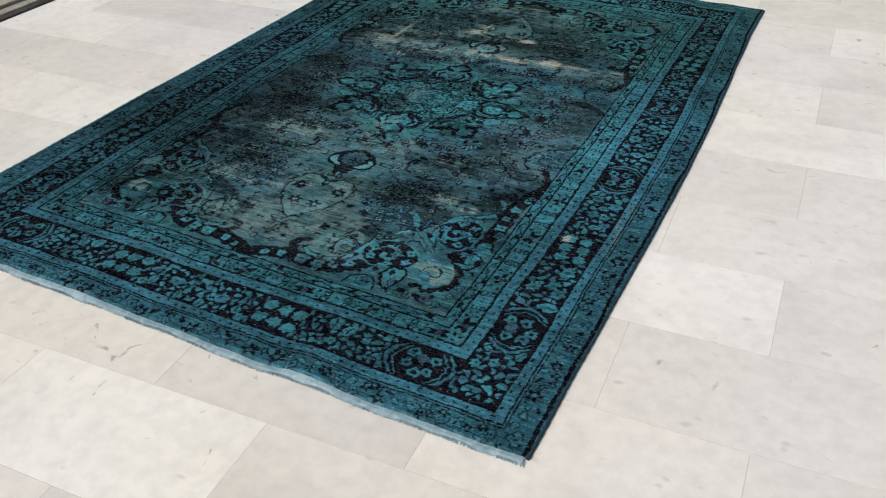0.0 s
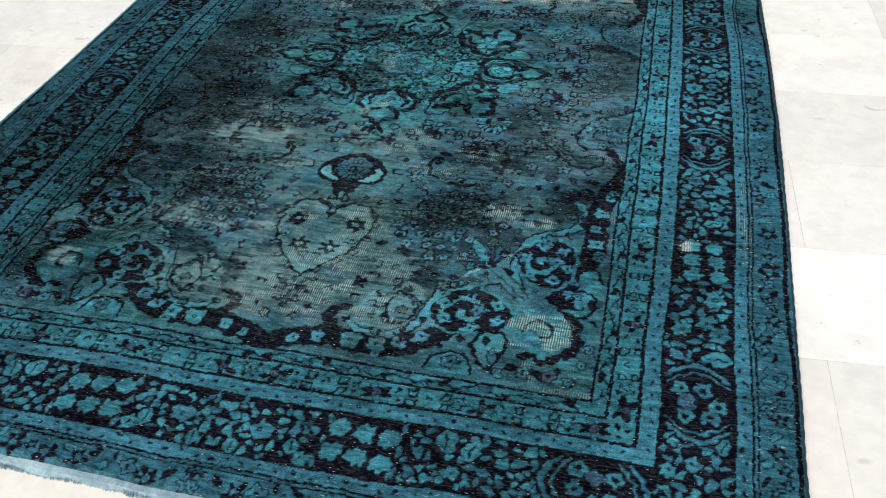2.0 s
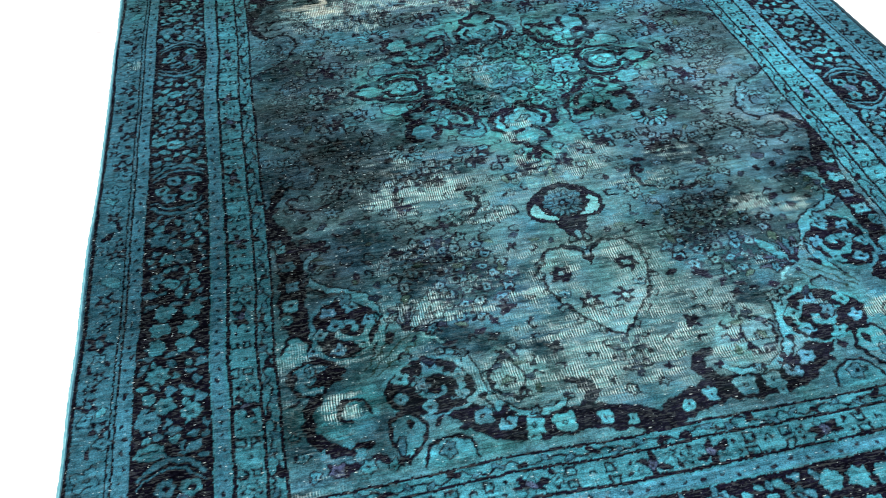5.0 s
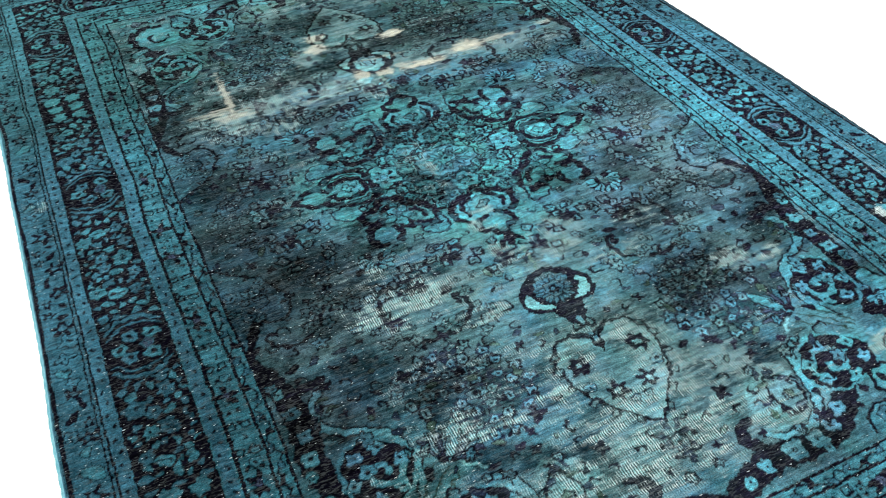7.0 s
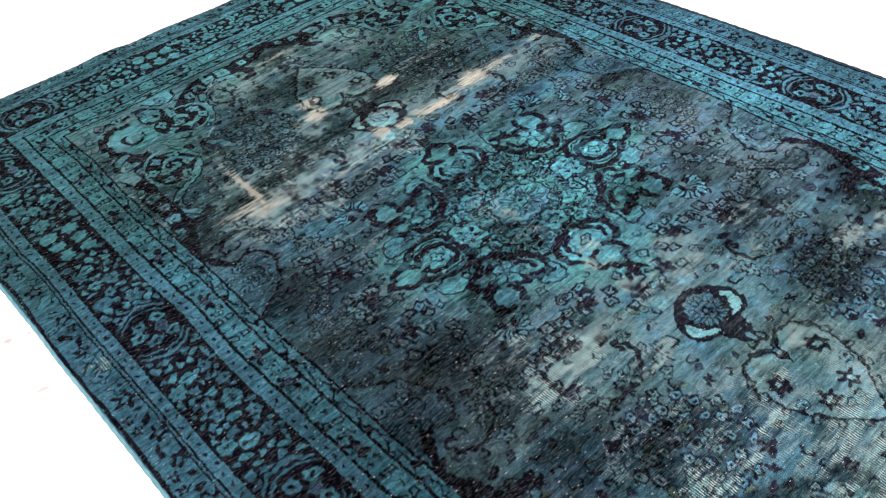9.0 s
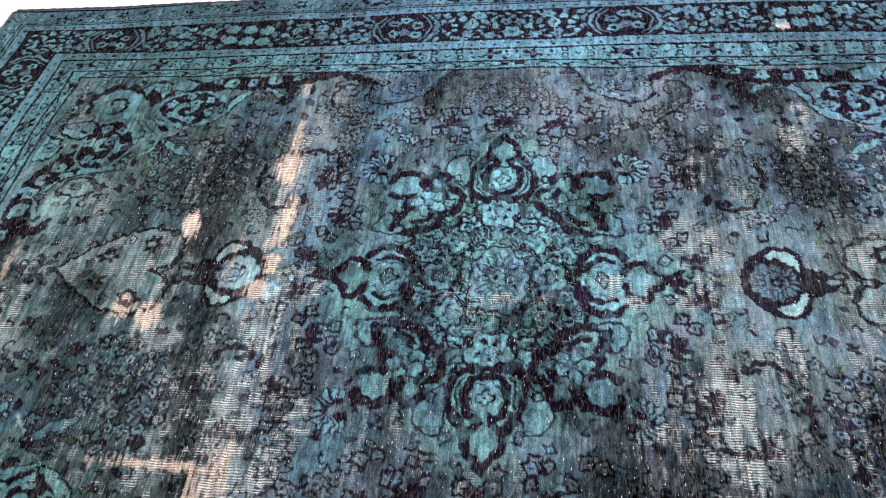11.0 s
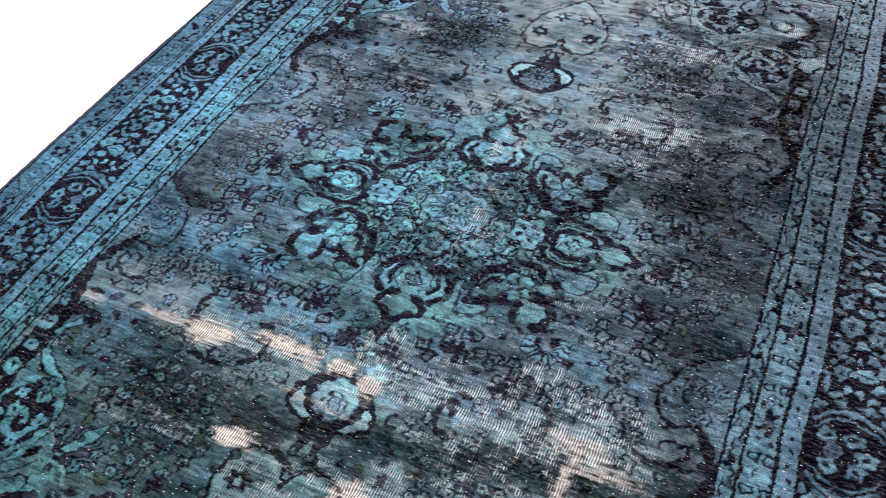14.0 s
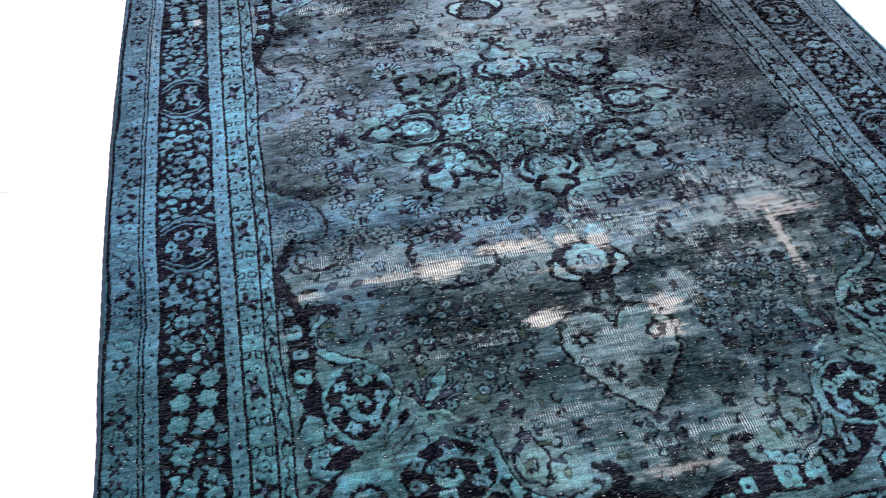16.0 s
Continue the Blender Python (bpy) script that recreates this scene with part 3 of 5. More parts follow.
# fan of long leaves that springs from the crossing stems
for k in (0, 8, 1, 7, 2, 6, 3, 5, 4):
    a = math.atan2(-0.14, -0.085) + (k - 4) * 0.24
    size = 0.13 if k == 4 else 0.085
    leaf(0.438 + 0.5 * size * math.cos(a), 0.925 + 0.5 * size * math.sin(a), size, 0.026 if k == 4 else 0.014, a, LIGHT * 0.8 if k == 4 else (PLUM, BLUE * 0.7)[k % 2], DARK, 0.004)
r = np.random.default_rng(301)
for i in range(9):
    for j in range(8):
        s, t = -0.16 + 0.04 * (i + 0.5 * (j % 2)) + r.uniform(-0.007, 0.007), -0.13 + 0.036 * j + r.uniform(-0.006, 0.006)
        k = int(r.integers(6))
        if (s / 0.17) ** 2 + (t / 0.14) ** 2 < 1 and s + t < 0.1 and r.random() < 0.9:
            blossom(0.345 + s, 0.785 + t, 0.0165, 5, (DARK, NAVY * 0.7, PLUM * 0.5)[k % 3], DARK, 0, 0, k, 0.22)
            blossom(0.345 + s, 0.785 + t, 0.0095, 5, (SLATE * 1.9, TEAL * 1.4)[k % 2], DARK, 0, 0.42, k, 0.1)
for x, y, a in ((0.29, 0.955, 0.3), (0.255, 0.935, 2.2), (0.225, 0.91, 1.0), (0.36, 0.975, 0.1), (0.53, 0.74, 1.3), (0.5, 0.7, 2.4)):
    leaf(x, y, 0.036, 0.019, a, DARK * 2, DARK, 0)

# stray leaves, petals and tendrils all over the field
for s, t, size, pick in packed(0.0, 0.72, 0.05, 1.2, 0.02, 88, lambda s, t, z: z < 0.016 and s / 0.5 + t / 0.46 > 1.0 and math.hypot(s, t - 0.615) > 0.12 and s / 0.78 + t / 1.36 < 1.36 and not (s < 0.16 and 0.75 < t < 1.03)):
    if pick < 0.35:
        leaf(s, t, size * 2.3, size * 0.95, pick * 50, (NAVY, SLATE * 0.7, DARK, GREEN)[int(pick * 40) % 4], DARK, 0.0035)
    elif pick < 0.62:
        curl(s, t, size * 1.4, pick * 40, 0.65, 0.0078, DARK, 0.45)
    elif pick < 0.85:
        blossom(s, t, size * 0.95, 5, (SLATE * 1.4, TEAL)[int(pick * 40) % 2], DARK, 0.006, 0.32, pick * 20, 0.3)
    else:
        blossom(s, t, size * 1.1, 4, DARK * 1.3, DARK, 0, 0.2, pick * 20, 0.35)

# --- pendants and hearts on the long axis
WAYS.append(ENDS)
outline = [(0, 0.526), (0.045, 0.538), (0.075, 0.568), (0.094, 0.6), (0.096, 0.64), (0.07, 0.662), (0.042, 0.668), (0.03, 0.7), (0, 0.745)]
region(outline + [(-x, y) for x, y in outline[-2:0:-1]], DARK)
for e in (1, -1):
    region([(e * 0.071, 0.59), (e * 0.084, 0.612), (e * 0.083, 0.634), (e * 0.062, 0.65), (e * 0.028, 0.656), (e * 0.05, 0.64), (e * 0.064, 0.615)], PALE * 1.05)
    blossom(0, 0.594, 0.046, 14, TEAL * 0.75, DARK, 0.004, 0, 0.2, 0.07)
for k in range(16):
    a = k * math.tau / 16
    leaf(0.034 * math.cos(a), 0.602 + 0.034 * math.sin(a), 0.026, 0.008, a, TEAL * 0.85, DARK, 0.0025)
blossom(0, 0.603, 0.022, 6, TEAL * 0.7, DARK, 0.004, 0, 0, 0.1)
blossom(0, 0.604, 0.012, 6, DARK, DARK, 0, 0, 0, 0.2)
blossom(0, 0.604, 0.005, 5, TEAL, DARK, 0, 0)
leaf(0, 0.716, 0.035, 0.016, 1.57, TEAL, DARK, 0)
WAYS.append(ONCE)
blossom(0, 0.594, 0.044, 8, PALE * 0.85, TEAL, 0.003, 0, 0.2, 0.05)
curl(0, 0.602, 0.036, 0.6, 0.8, 0.006, DEEP, 0.6)
for k in range(6):
    leaf(0.026 * math.cos(k * 1.05), 0.604 + 0.022 * math.sin(k * 1.05), 0.02, 0.006, k * 1.05 + 1.2, DARK, DARK, 0)
blossom(0, 0.604, 0.012, 5, BLUE, DARK, 0.005, 0.3)
WAYS.pop()
HEART = [(0, 0.8), (0.02, 0.77), (0.045, 0.755), (0.078, 0.752), (0.11, 0.775), (0.124, 0.815), (0.12, 0.87), (0.1, 0.922), (0.071, 0.964), (0.036, 1.004), (0, 1.046)]
both = HEART + [(-x, y) for x, y in HEART[-2:0:-1]]
region(both, PALE, 0.3)
for side in (HEART, [(-x, y) for x, y in HEART]):
    inner = [(x * 0.87, 0.885 + (y - 0.885) * 0.88) for x, y in side]
    line(inner, 0.02, PALE * 1.1, 0.1, 0.5)
    line(side, 0.0085, DARK, 0.1)
    for x, y in side[4:-1]:
        blossom(x * 1.05, y + 0.012, 0.007, 4, SLATE, DARK, 0.005, 0)
region([(0, 0.772), (0.011, 0.778), (0.012, 0.795), (0.007, 0.808), (0, 0.82), (-0.007, 0.808), (-0.012, 0.795), (-0.011, 0.778)], DARK)
line([(0, 0.745), (0, 0.785)], 0.012, TEAL)
for e in (1, -1):
    line([(0, 0.775), (e * 0.03, 0.752), (e * 0.055, 0.745)], 0.009, DARK, 0.4)
    blossom(e * 0.08, 0.832, 0.025, 6, DARK * 1.3, DARK, 0, 0, 0.3, 0.16)
    blossom(e * 0.08, 0.832, 0.008, 5, PALE * 1.2, DARK, 0, 0)
    blossom(e * 0.04, 0.93, 0.021, 6, DARK * 1.3, DARK, 0, 0, 0.5, 0.3)
    blossom(e * 0.04, 0.93, 0.007, 5, PALE, DARK, 0, 0)
    blossom(e * 0.088, 0.895, 0.011, 5, BLUE, DARK, 0.004, 0.4)
    blossom(e * 0.017, 0.965, 0.009, 5, DEEP, DARK, 0.004, 0.4)
for k in range(7):
    leaf(0.028 * math.cos(k * 0.9), 1.085 + 0.032 * math.sin(k * 0.9), 0.03, 0.014, k * 0.9, NAVY, DARK, 0.002)
blossom(0, 1.1, 0.018, 5, DEEP, DARK, 0.005)
leaf(0, 1.135, 0.05, 0.016, 1.57, NAVY, DARK, 0.002)
# bud and twigs between pendant and medallion
line([(0, 0.31), (0.004, 0.42), (0, 0.52)], 0.007, GREEN * 1.6)
leaf(0, 0.375, 0.07, 0.036, 1.57, DARK * 1.4, DARK, 0)
for e in (1, -1):
    for k in range(4):
        leaf(e * (0.02 + 0.012 * k), 0.4 + 0.018 * k, 0.03, 0.01, 0.9 if e > 0 else 2.2, DEEP, DARK * 2, 0.002)
    blossom(e * 0.05, 0.505, 0.017, 6, PALE * 0.8, TEAL, 0.005, 0.4)
    blossom(e * 0.09, 0.49, 0.009, 5, SLATE, DARK, 0.004, 0.3)
    blossom(e * 0.115, 0.53, 0.008, 5, SLATE, DARK, 0.004, 0.3)
WAYS.pop()

# --- field: side scallops, S scrolls, sprigs
region([(0.74, 0.14), (0.7, 0.18), (0.63, 0.228), (0.585, 0.3), (0.592, 0.368), (0.63, 0.385), (0.665, 0.36), (0.69, 0.4), (0.74, 0.46)], TEAL * 0.85, 0.75)
line([(0.735, 0.145), (0.69, 0.185), (0.622, 0.23), (0.582, 0.305), (0.59, 0.37), (0.628, 0.386), (0.664, 0.36), (0.672, 0.33)], 0.0078, DARK)
line([(0.735, 0.165), (0.7, 0.197), (0.64, 0.24), (0.602, 0.305), (0.61, 0.355), (0.64, 0.362)], 0.006, LIGHT * 0.8, 0.2)
for k in range(9):
    blossom(0.712 - 0.015 * k, 0.155 + 0.0095 * k + 0.0016 * k * k, 0.0055, 4, DARK * 1.5, DARK, 0, 0, k, 0.3)
for k in range(11):
    r = np.random.default_rng(500 + k)
    x, y = r.uniform(0.62, 0.715), r.uniform(0.24, 0.37)
    blossom(x, y, r.uniform(0.007, 0.013), 5, (TEAL, LIGHT * 0.7)[k % 2], DARK, 0.004, 0.35, k, 0.2)
curl(0.645, 0.3, 0.035, 0.5, 0.9, 0.006, DARK * 1.3, 0.3)
line([(0.215, 0.528), (0.226, 0.505), (0.207, 0.512), (0.2, 0.55), (0.222, 0.588), (0.28, 0.615), (0.345, 0.608), (0.392, 0.578)], 0.0135, DARK, 0.1)
line([(0.278, 0.445), (0.285, 0.418), (0.335, 0.408), (0.378, 0.43), (0.402, 0.47), (0.398, 0.53)], 0.0145, DARK, 0.1)
for x, y, z in ((0.398, 0.525, 0.02), (0.375, 0.53, 0.012), (0.285, 0.452, 0.013), (0.335, 0.445, 0.012), (0.3, 0.618, 0.011), (0.36, 0.605, 0.014)):
    blossom(x, y, z, 4, DARK * 2, DARK, 0, 0, x * 20, 0.35)
line([(0.483, 0.287), (0.499, 0.354), (0.53, 0.418), (0.555, 0.462), (0.614, 0.48), (0.658, 0.455), (0.664, 0.42), (0.645, 0.425)], 0.0115, DARK, 0.2)
line([(0.735, 0.5), (0.71, 0.47), (0.69, 0.45)], 0.012, DARK * 1.4)
line([(0.668, 0.372), (0.69, 0.41), (0.72, 0.47)], 0.026, DARK, 0.6)
for x, y in ((0.475, 0.285), (0.49, 0.305), (0.505, 0.37), (0.48, 0.4), (0.45, 0.415), (0.525, 0.385), (0.55, 0.4), (0.46, 0.385)):
    blossom(x, y, 0.016, 5, SLATE * 1.1, DARK, 0.006, 0.3, 30 * x, 0.3)
for x, y, s in ((0.56, 0.44, 0.9), (0.53, 0.4, 1), (0.505, 0.35, 0.8), (0.51, 0.29, 0.9), (0.545, 0.46, 0.8), (0.415, 0.53, 0.9), (0.4, 0.57, 0.8), (0.36, 0.6, 1),
                (0.29, 0.55, 0.7), (0.25, 0.6, 0.8), (0.2, 0.64, 0.8), (0.16, 0.58, 0.7), (0.185, 0.5, 0.7), (0.15, 0.46, 0.8), (0.3, 0.455, 0.7), (0.28, 0.585, 0.8)):
    blossom(x, y, 0.012 * s, 5, SLATE * 1.1, DARK, 0.0042, 0.35, 9 * x, 0.28)
    leaf(x + 0.02 * s, y + 0.011 * s, 0.024 * s, 0.009, 9 * y, SLATE, DARK, 0.0032)
for x, y in ((0.615, 0.075), (0.585, 0.11), (0.635, 0.03), (0.56, 0.02)):
    line([(x - 0.035, y - 0.01), (x, y + 0.008), (x + 0.035, y - 0.002)], 0.0045, DARK * 2)
    for k in range(4):
        blossom(x - 0.03 + 0.02 * k, y + 0.012 * (-1) ** k, 0.009, 5, SLATE * 1.2, DARK, 0.004, 0.35, k, 0.25)
blossom(0.622, 0.183, 0.013, 4, DARK * 2, DARK, 0, 0, 0.4, 0.4)
# scroll of twigs inside the foot scallops
curl(0.25, 1.09, 0.06, 1.9, -0.55, 0.0085, DARK, 0.8)
line([(0.255, 1.15), (0.235, 1.1), (0.25, 1.05), (0.27, 1.02)], 0.008, DARK)
for k, (x, y) in enumerate(((0.235, 1.06), (0.262, 1.04), (0.22, 1.1), (0.275, 1.1), (0.24, 1.03), (0.285, 1.06), (0.21, 1.13), (0.28, 1.135))):
    leaf(x, y, 0.03, 0.012, k * 1.3, GREEN * 0.8 if k % 3 == 0 else NAVY, DARK, 0.002)
curl(0.655, 0.655, 0.05, 3.4, 0.5, 0.006, DARK * 2, 0.8)
for k, (x, y) in enumerate(((0.61, 0.66), (0.63, 0.68), (0.6, 0.69), (0.645, 0.7))):
    leaf(x, y, 0.03, 0.011, k * 1.5, GREEN * 0.8 if k % 2 == 0 else NAVY, DARK, 0.002)
for k in range(10):
    r = np.random.default_rng(700 + k)
    x, y = r.uniform(0.1, 0.52), r.uniform(0.66, 0.78)
    leaf(x, y, 0.026, 0.011, r.uniform(0, 6), NAVY if k % 3 else GREEN, DARK, 0.002)

# --- medallion
soft = (ease(1.3, 0.7, np.abs(PX) / 0.52 + np.abs(PY) / 0.45 + 0.6 * (cloudy(0.16, 0.12, 56, 2) - 0.5)) * (0.45 + 0.6 * cloudy(0.12, 0.09, 59, 2)) * INSIDE)[..., None] * 0.85
DYE_AND_SHEEN[:] = DYE_AND_SHEEN * (1 - soft) + (TEAL * 0.5 + LIGHT * 0.3 + GREEN * 0.3) * soft
soft = (ease(1.1, 0.85, np.abs(PX) / 0.5 + np.abs(PY) / 0.42 + 0.3 * (cloudy(0.1, 0.1, 55, 2) - 0.5)) * (0.8 + 0.9 * (cloudy(0.1, 0.07, 54, 2) - 0.5)))[..., None]
DYE_AND_SHEEN[:] = DYE_AND_SHEEN * (1 - soft) + (LIGHT * 0.7 + GREEN * 0.25) * soft


# clusters of little square florets round it
for cx, cy, nx, ny, tilt, seed in ((0.485, 0.165, 4, 5, 0.15, 1), (0.2, 0.37, 6, 3, -0.1, 2), (0.33, 0.415, 4, 2, 0.1, 3), (0.52, 0.04, 3, 3, 0.0, 5), (0.085, 0.445, 3, 2, 0.1, 6)):
    r = np.random.default_rng(seed)
    for i in range(nx):
        for j in range(ny):
            u, v = (i - (nx - 1) / 2) * 0.036 + r.uniform(-0.011, 0.011), (j - (ny - 1) / 2) * 0.034 + r.uniform(-0.01, 0.01)
            if r.random() < 0.68 and (u / (0.019 * nx)) ** 2 + (v / (0.018 * ny)) ** 2 < 1.15:
                floret(cx + u, cy + v, r.uniform(0.0065, 0.0105), (SLATE * 1.5, TEAL, SLATE * 1.1)[r.integers(3)], tilt + r.uniform(-0.3, 0.3), 0.0068)
    for k in range(1):
        blossom(cx + r.uniform(-0.05, 0.05), cy + r.uniform(-0.04, 0.04), 0.021, 5, DARK * 1.3, DARK, 0, 0.25, k, 0.35)
for s, t, size, pick in packed(0.0, 0.56, 0.0, 0.5, 0.022, 9, lambda s, t, z: z < 0.013 and 1.12 < s / 0.42 + t / 0.36 < 1.45):
    if pick < 0.45:
        floret(s, t, size * 0.8, (SLATE * 1.4, TEAL, LIGHT * 0.75)[int(pick * 30) % 3], pick * 3, 0.005)
    elif pick < 0.75:
        leaf(s, t, size * 2.6, size * 1.1, pick * 30, DARK * 1.2, DARK, 0)
    else:
        curl(s, t, size * 1.3, pick * 30, 0.7, 0.0065, DARK, 0.4)
# fan-shaped flower at the outer corners
for k in range(11):
    a = -0.6 + k * 0.4
    leaf(0.335 + 0.034 * math.cos(a), 0.305 + 0.032 * math.sin(a), 0.036, 0.016, a, LIGHT * 0.9, DARK, 0.0055)
leaf(0.35, 0.285, 0.03, 0.02, 0.3, DARK, DARK, 0)
leaf(0.32, 0.3, 0.03, 0.018, 1.5, DARK, DARK, 0)
blossom(0.335, 0.325, 0.009, 5, DARK * 2, DARK, 0, 0)
# thin-lined flowers and tendrils on the pale ground
for s, t, size, pick in packed(0.0, 0.3, 0.0, 0.26, 0.008, 77, lambda s, t, z: s / 0.34 + t / 0.28 < 1.0 and math.hypot(s / 1.4, t) > 0.075 and z < 0.016):
    if pick < 0.45:
        blossom(s, t, size * 0.95, 4, LIGHT * (0.85 + 0.5 * pick), DARK, 0.0055, 0.3, pick * 17, 0.3)
    elif pick < 0.62:
        leaf(s, t, size * 2.8, size * 1.1, pick * 40, DARK, LIGHT * 0.8, 0.004, 0.7)
    else:
        curl(s, t, size * 1.2, pick * 30, 0.75, 0.0075, DARK, 0.4)
for s, t, size, pick in packed(0.0, 0.34, 0.0, 0.3, 0.0045, 79, lambda s, t, z: s / 0.37 + t / 0.31 < 1.0 and math.hypot(s / 1.4, t) > 0.068 and z < 0.013, (0.007, 0.009, 0.012)):
    if pick < 0.3:
        leaf(s, t, size * 3.2, size * 0.9, pick * 60, DARK, DARK, 0, 0.8)
    elif pick < 0.5:
        curl(s, t, size * 1.25, pick * 50, 0.6, 0.0065, DARK, 0.5, 0.2)
    else:
        blossom(s, t, size, 4, LIGHT * 0.8, DARK, 0.0055, 0.3, pick * 20, 0.3)
# lobed flowers drawn in one line, and the ribbon that ties them
for x, y, r, a, sq in ((0.19, 0.0, 0.043, 0.0, 1.1), (0.105, 0.095, 0.036, 0.5, 0.85), (0.0, 0.125, 0.034, 0.8, 1.0), (0.15, 0.07, 0.022, 0.9, 1.0), (0.06, 0.16, 0.022, 0.2, 1.0)):
    blossom(x, y, r, 5, LIGHT * 0.95, DARK, 0.007, 0, a, 0.2, sq)
    for k in range(5):
        b = a + 1.257 * k
        leaf(x + r * 0.52 * math.cos(b), y + r * 0.52 * sq * math.sin(b), r * 0.5, 0.007, b + 0.9, DARK, DARK, 0)
    blossom(x, y, r * 0.22, 4, BLUE * 1.2, DARK, 0.003, 0)
line([(0.0, 0.168), (0.035, 0.15), (0.06, 0.118), (0.09, 0.14), (0.125, 0.12), (0.15, 0.1), (0.16, 0.055), (0.2, 0.06), (0.24, 0.03)], 0.007, DARK, 0.1)
line([(0.1, 0.03), (0.13, 0.05), (0.125, 0.085), (0.16, 0.1), (0.19, 0.085)], 0.006, DARK, 0.1)
line([(0.05, 0.09), (0.08, 0.068), (0.115, 0.06)], 0.006, DARK, 0.1)
# drops in a thin line, their tips towards the middle
for pts in ([(0.266, 0.086), (0.33, 0.079), (0.374, 0.082), (0.376, 0.118), (0.334, 0.142), (0.3, 0.118)],
            [(0.124, 0.216), (0.12, 0.258), (0.126, 0.29), (0.158, 0.292), (0.19, 0.262), (0.16, 0.24)]):
    region(pts, LIGHT * 0.5 + BLUE * 0.35)
    line(pts + pts[:1], 0.0065, DARK * 1.5)
    x, y = np.mean(pts, axis=0)
    curl(x + 0.008, y + 0.002, 0.013, 1, 0.6, 0.005, TEAL * 0.6, 0.5)
# great flower of each quarter: five pale petals between broken dark bars, and its framed square
blossom(0.222, 0.172, 0.036, 5, LIGHT * 1.05, DARK, 0.004, 0, 0.3, 0.2)
for k in range(5):
    leaf(0.222 + 0.021 * math.cos(0.9 + 1.257 * k), 0.172 + 0.021 * math.sin(0.9 + 1.257 * k), 0.018, 0.007, 1.257 * k + 0.9, DARK, DARK, 0)
blossom(0.222, 0.172, 0.009, 5, BLUE * 1.3, DARK, 0.004, 0)
region([(0.252, 0.21), (0.252, 0.255), (0.298, 0.258), (0.3, 0.208)], LIGHT * 0.8)
for pts, w in (([(0.125, 0.218), (0.134, 0.185), (0.14, 0.158), (0.17, 0.141)], 0.021), ([(0.158, 0.206), (0.166, 0.178), (0.182, 0.164)], 0.015), ([(0.14, 0.252), (0.168, 0.238), (0.19, 0.23), (0.203, 0.212)], 0.023),
               ([(0.25, 0.266), (0.239, 0.243), (0.244, 0.214)], 0.019), ([(0.274, 0.193), (0.308, 0.193), (0.317, 0.228), (0.311, 0.262), (0.29, 0.27)], 0.021), ([(0.262, 0.176), (0.296, 0.178), (0.315, 0.164), (0.311, 0.136), (0.276, 0.127)], 0.019),
               ([(0.188, 0.112), (0.222, 0.095), (0.252, 0.098), (0.262, 0.118)], 0.021), ([(0.238, 0.13), (0.262, 0.142)], 0.017), ([(0.196, 0.128), (0.184, 0.142)], 0.016), ([(0.208, 0.232), (0.224, 0.222)], 0.016)):
    line(pts, w * 1.08, DARK, 0.08)
leaf(0.284, 0.152, 0.028, 0.014, 0.2, LIGHT, DARK, 0)
floret(0.3, 0.108, 0.006, LIGHT * 0.9, 0.3, 0.006, 0.2)
line([(0.12, 0.2), (0.1, 0.205), (0.085, 0.23)], 0.006, DARK, 0.1)
for x, y, a, z in ((0.125, 0.03, 0.3, 0.034), (0.06, 0.128, 1.2, 0.036), (0.09, 0.16, 0.5, 0.036), (0.235, 0.068, 0.4, 0.034), (0.13, 0.13, 0.9, 0.03), (0.04, 0.1, 2.6, 0.028)):
    leaf(x, y, z, 0.014, a, DARK, LIGHT * 0.8, 0.003, 0.9)
SIDEWAYS = [((sx, 0), (0, 1), (0, -0.004)) for sx in (1, -1)]
WAYS.append(SIDEWAYS)
# palmette of either side: blue flower, two rows of brackets, framed tip
region([(0.245, 0.0), (0.25, 0.05), (0.29, 0.072), (0.34, 0.062), (0.36, 0.0), (0.34, -0.062), (0.29, -0.072), (0.25, -0.05)], LIGHT * 0.95)
blossom(0.304, 0, 0.036, 8, LIGHT * 0.6 + BLUE * 0.7, DARK, 0.003, 0, 0.2, 0.08, 0.9)
blossom(0.3, 0, 0.013, 4, LIGHT * 1.1, DARK, 0.005, 0.3, 0.0, 0.25)
for e in (1, -1):
    line([(0.252, e * 0.006), (0.262, e * 0.034), (0.3, e * 0.045), (0.334, e * 0.038), (0.348, e * 0.016)], 0.02, DARK, 0.05)
    line([(0.234, e * 0.008), (0.238, e * 0.05), (0.266, e * 0.076), (0.311, e * 0.078), (0.344, e * 0.064)], 0.018, DARK, 0.0)
    line([(0.25, e * 0.044), (0.278, e * 0.061), (0.325, e * 0.059)], 0.0065, DARK, 0.3)
    line([(0.342, e * 0.062), (0.368, e * 0.044)], 0.026, DARK)
    line([(0.236, e * 0.02), (0.222, e * 0.038)], 0.014, DARK)
region([(0.362, 0.0), (0.4, 0.03), (0.446, 0.0), (0.4, -0.03)], LIGHT * 0.75)
for e in (1, -1):
    line([(0.358, e * 0.014), (0.38, e * 0.036), (0.404, e * 0.036), (0.43, e * 0.018), (0.452, 0.0)], 0.02, DARK, 0.0)
WAYS.pop()
WAYS.append([((1, 0), (0, sy), (-0.008, 0)) for sy in (1, -1)])
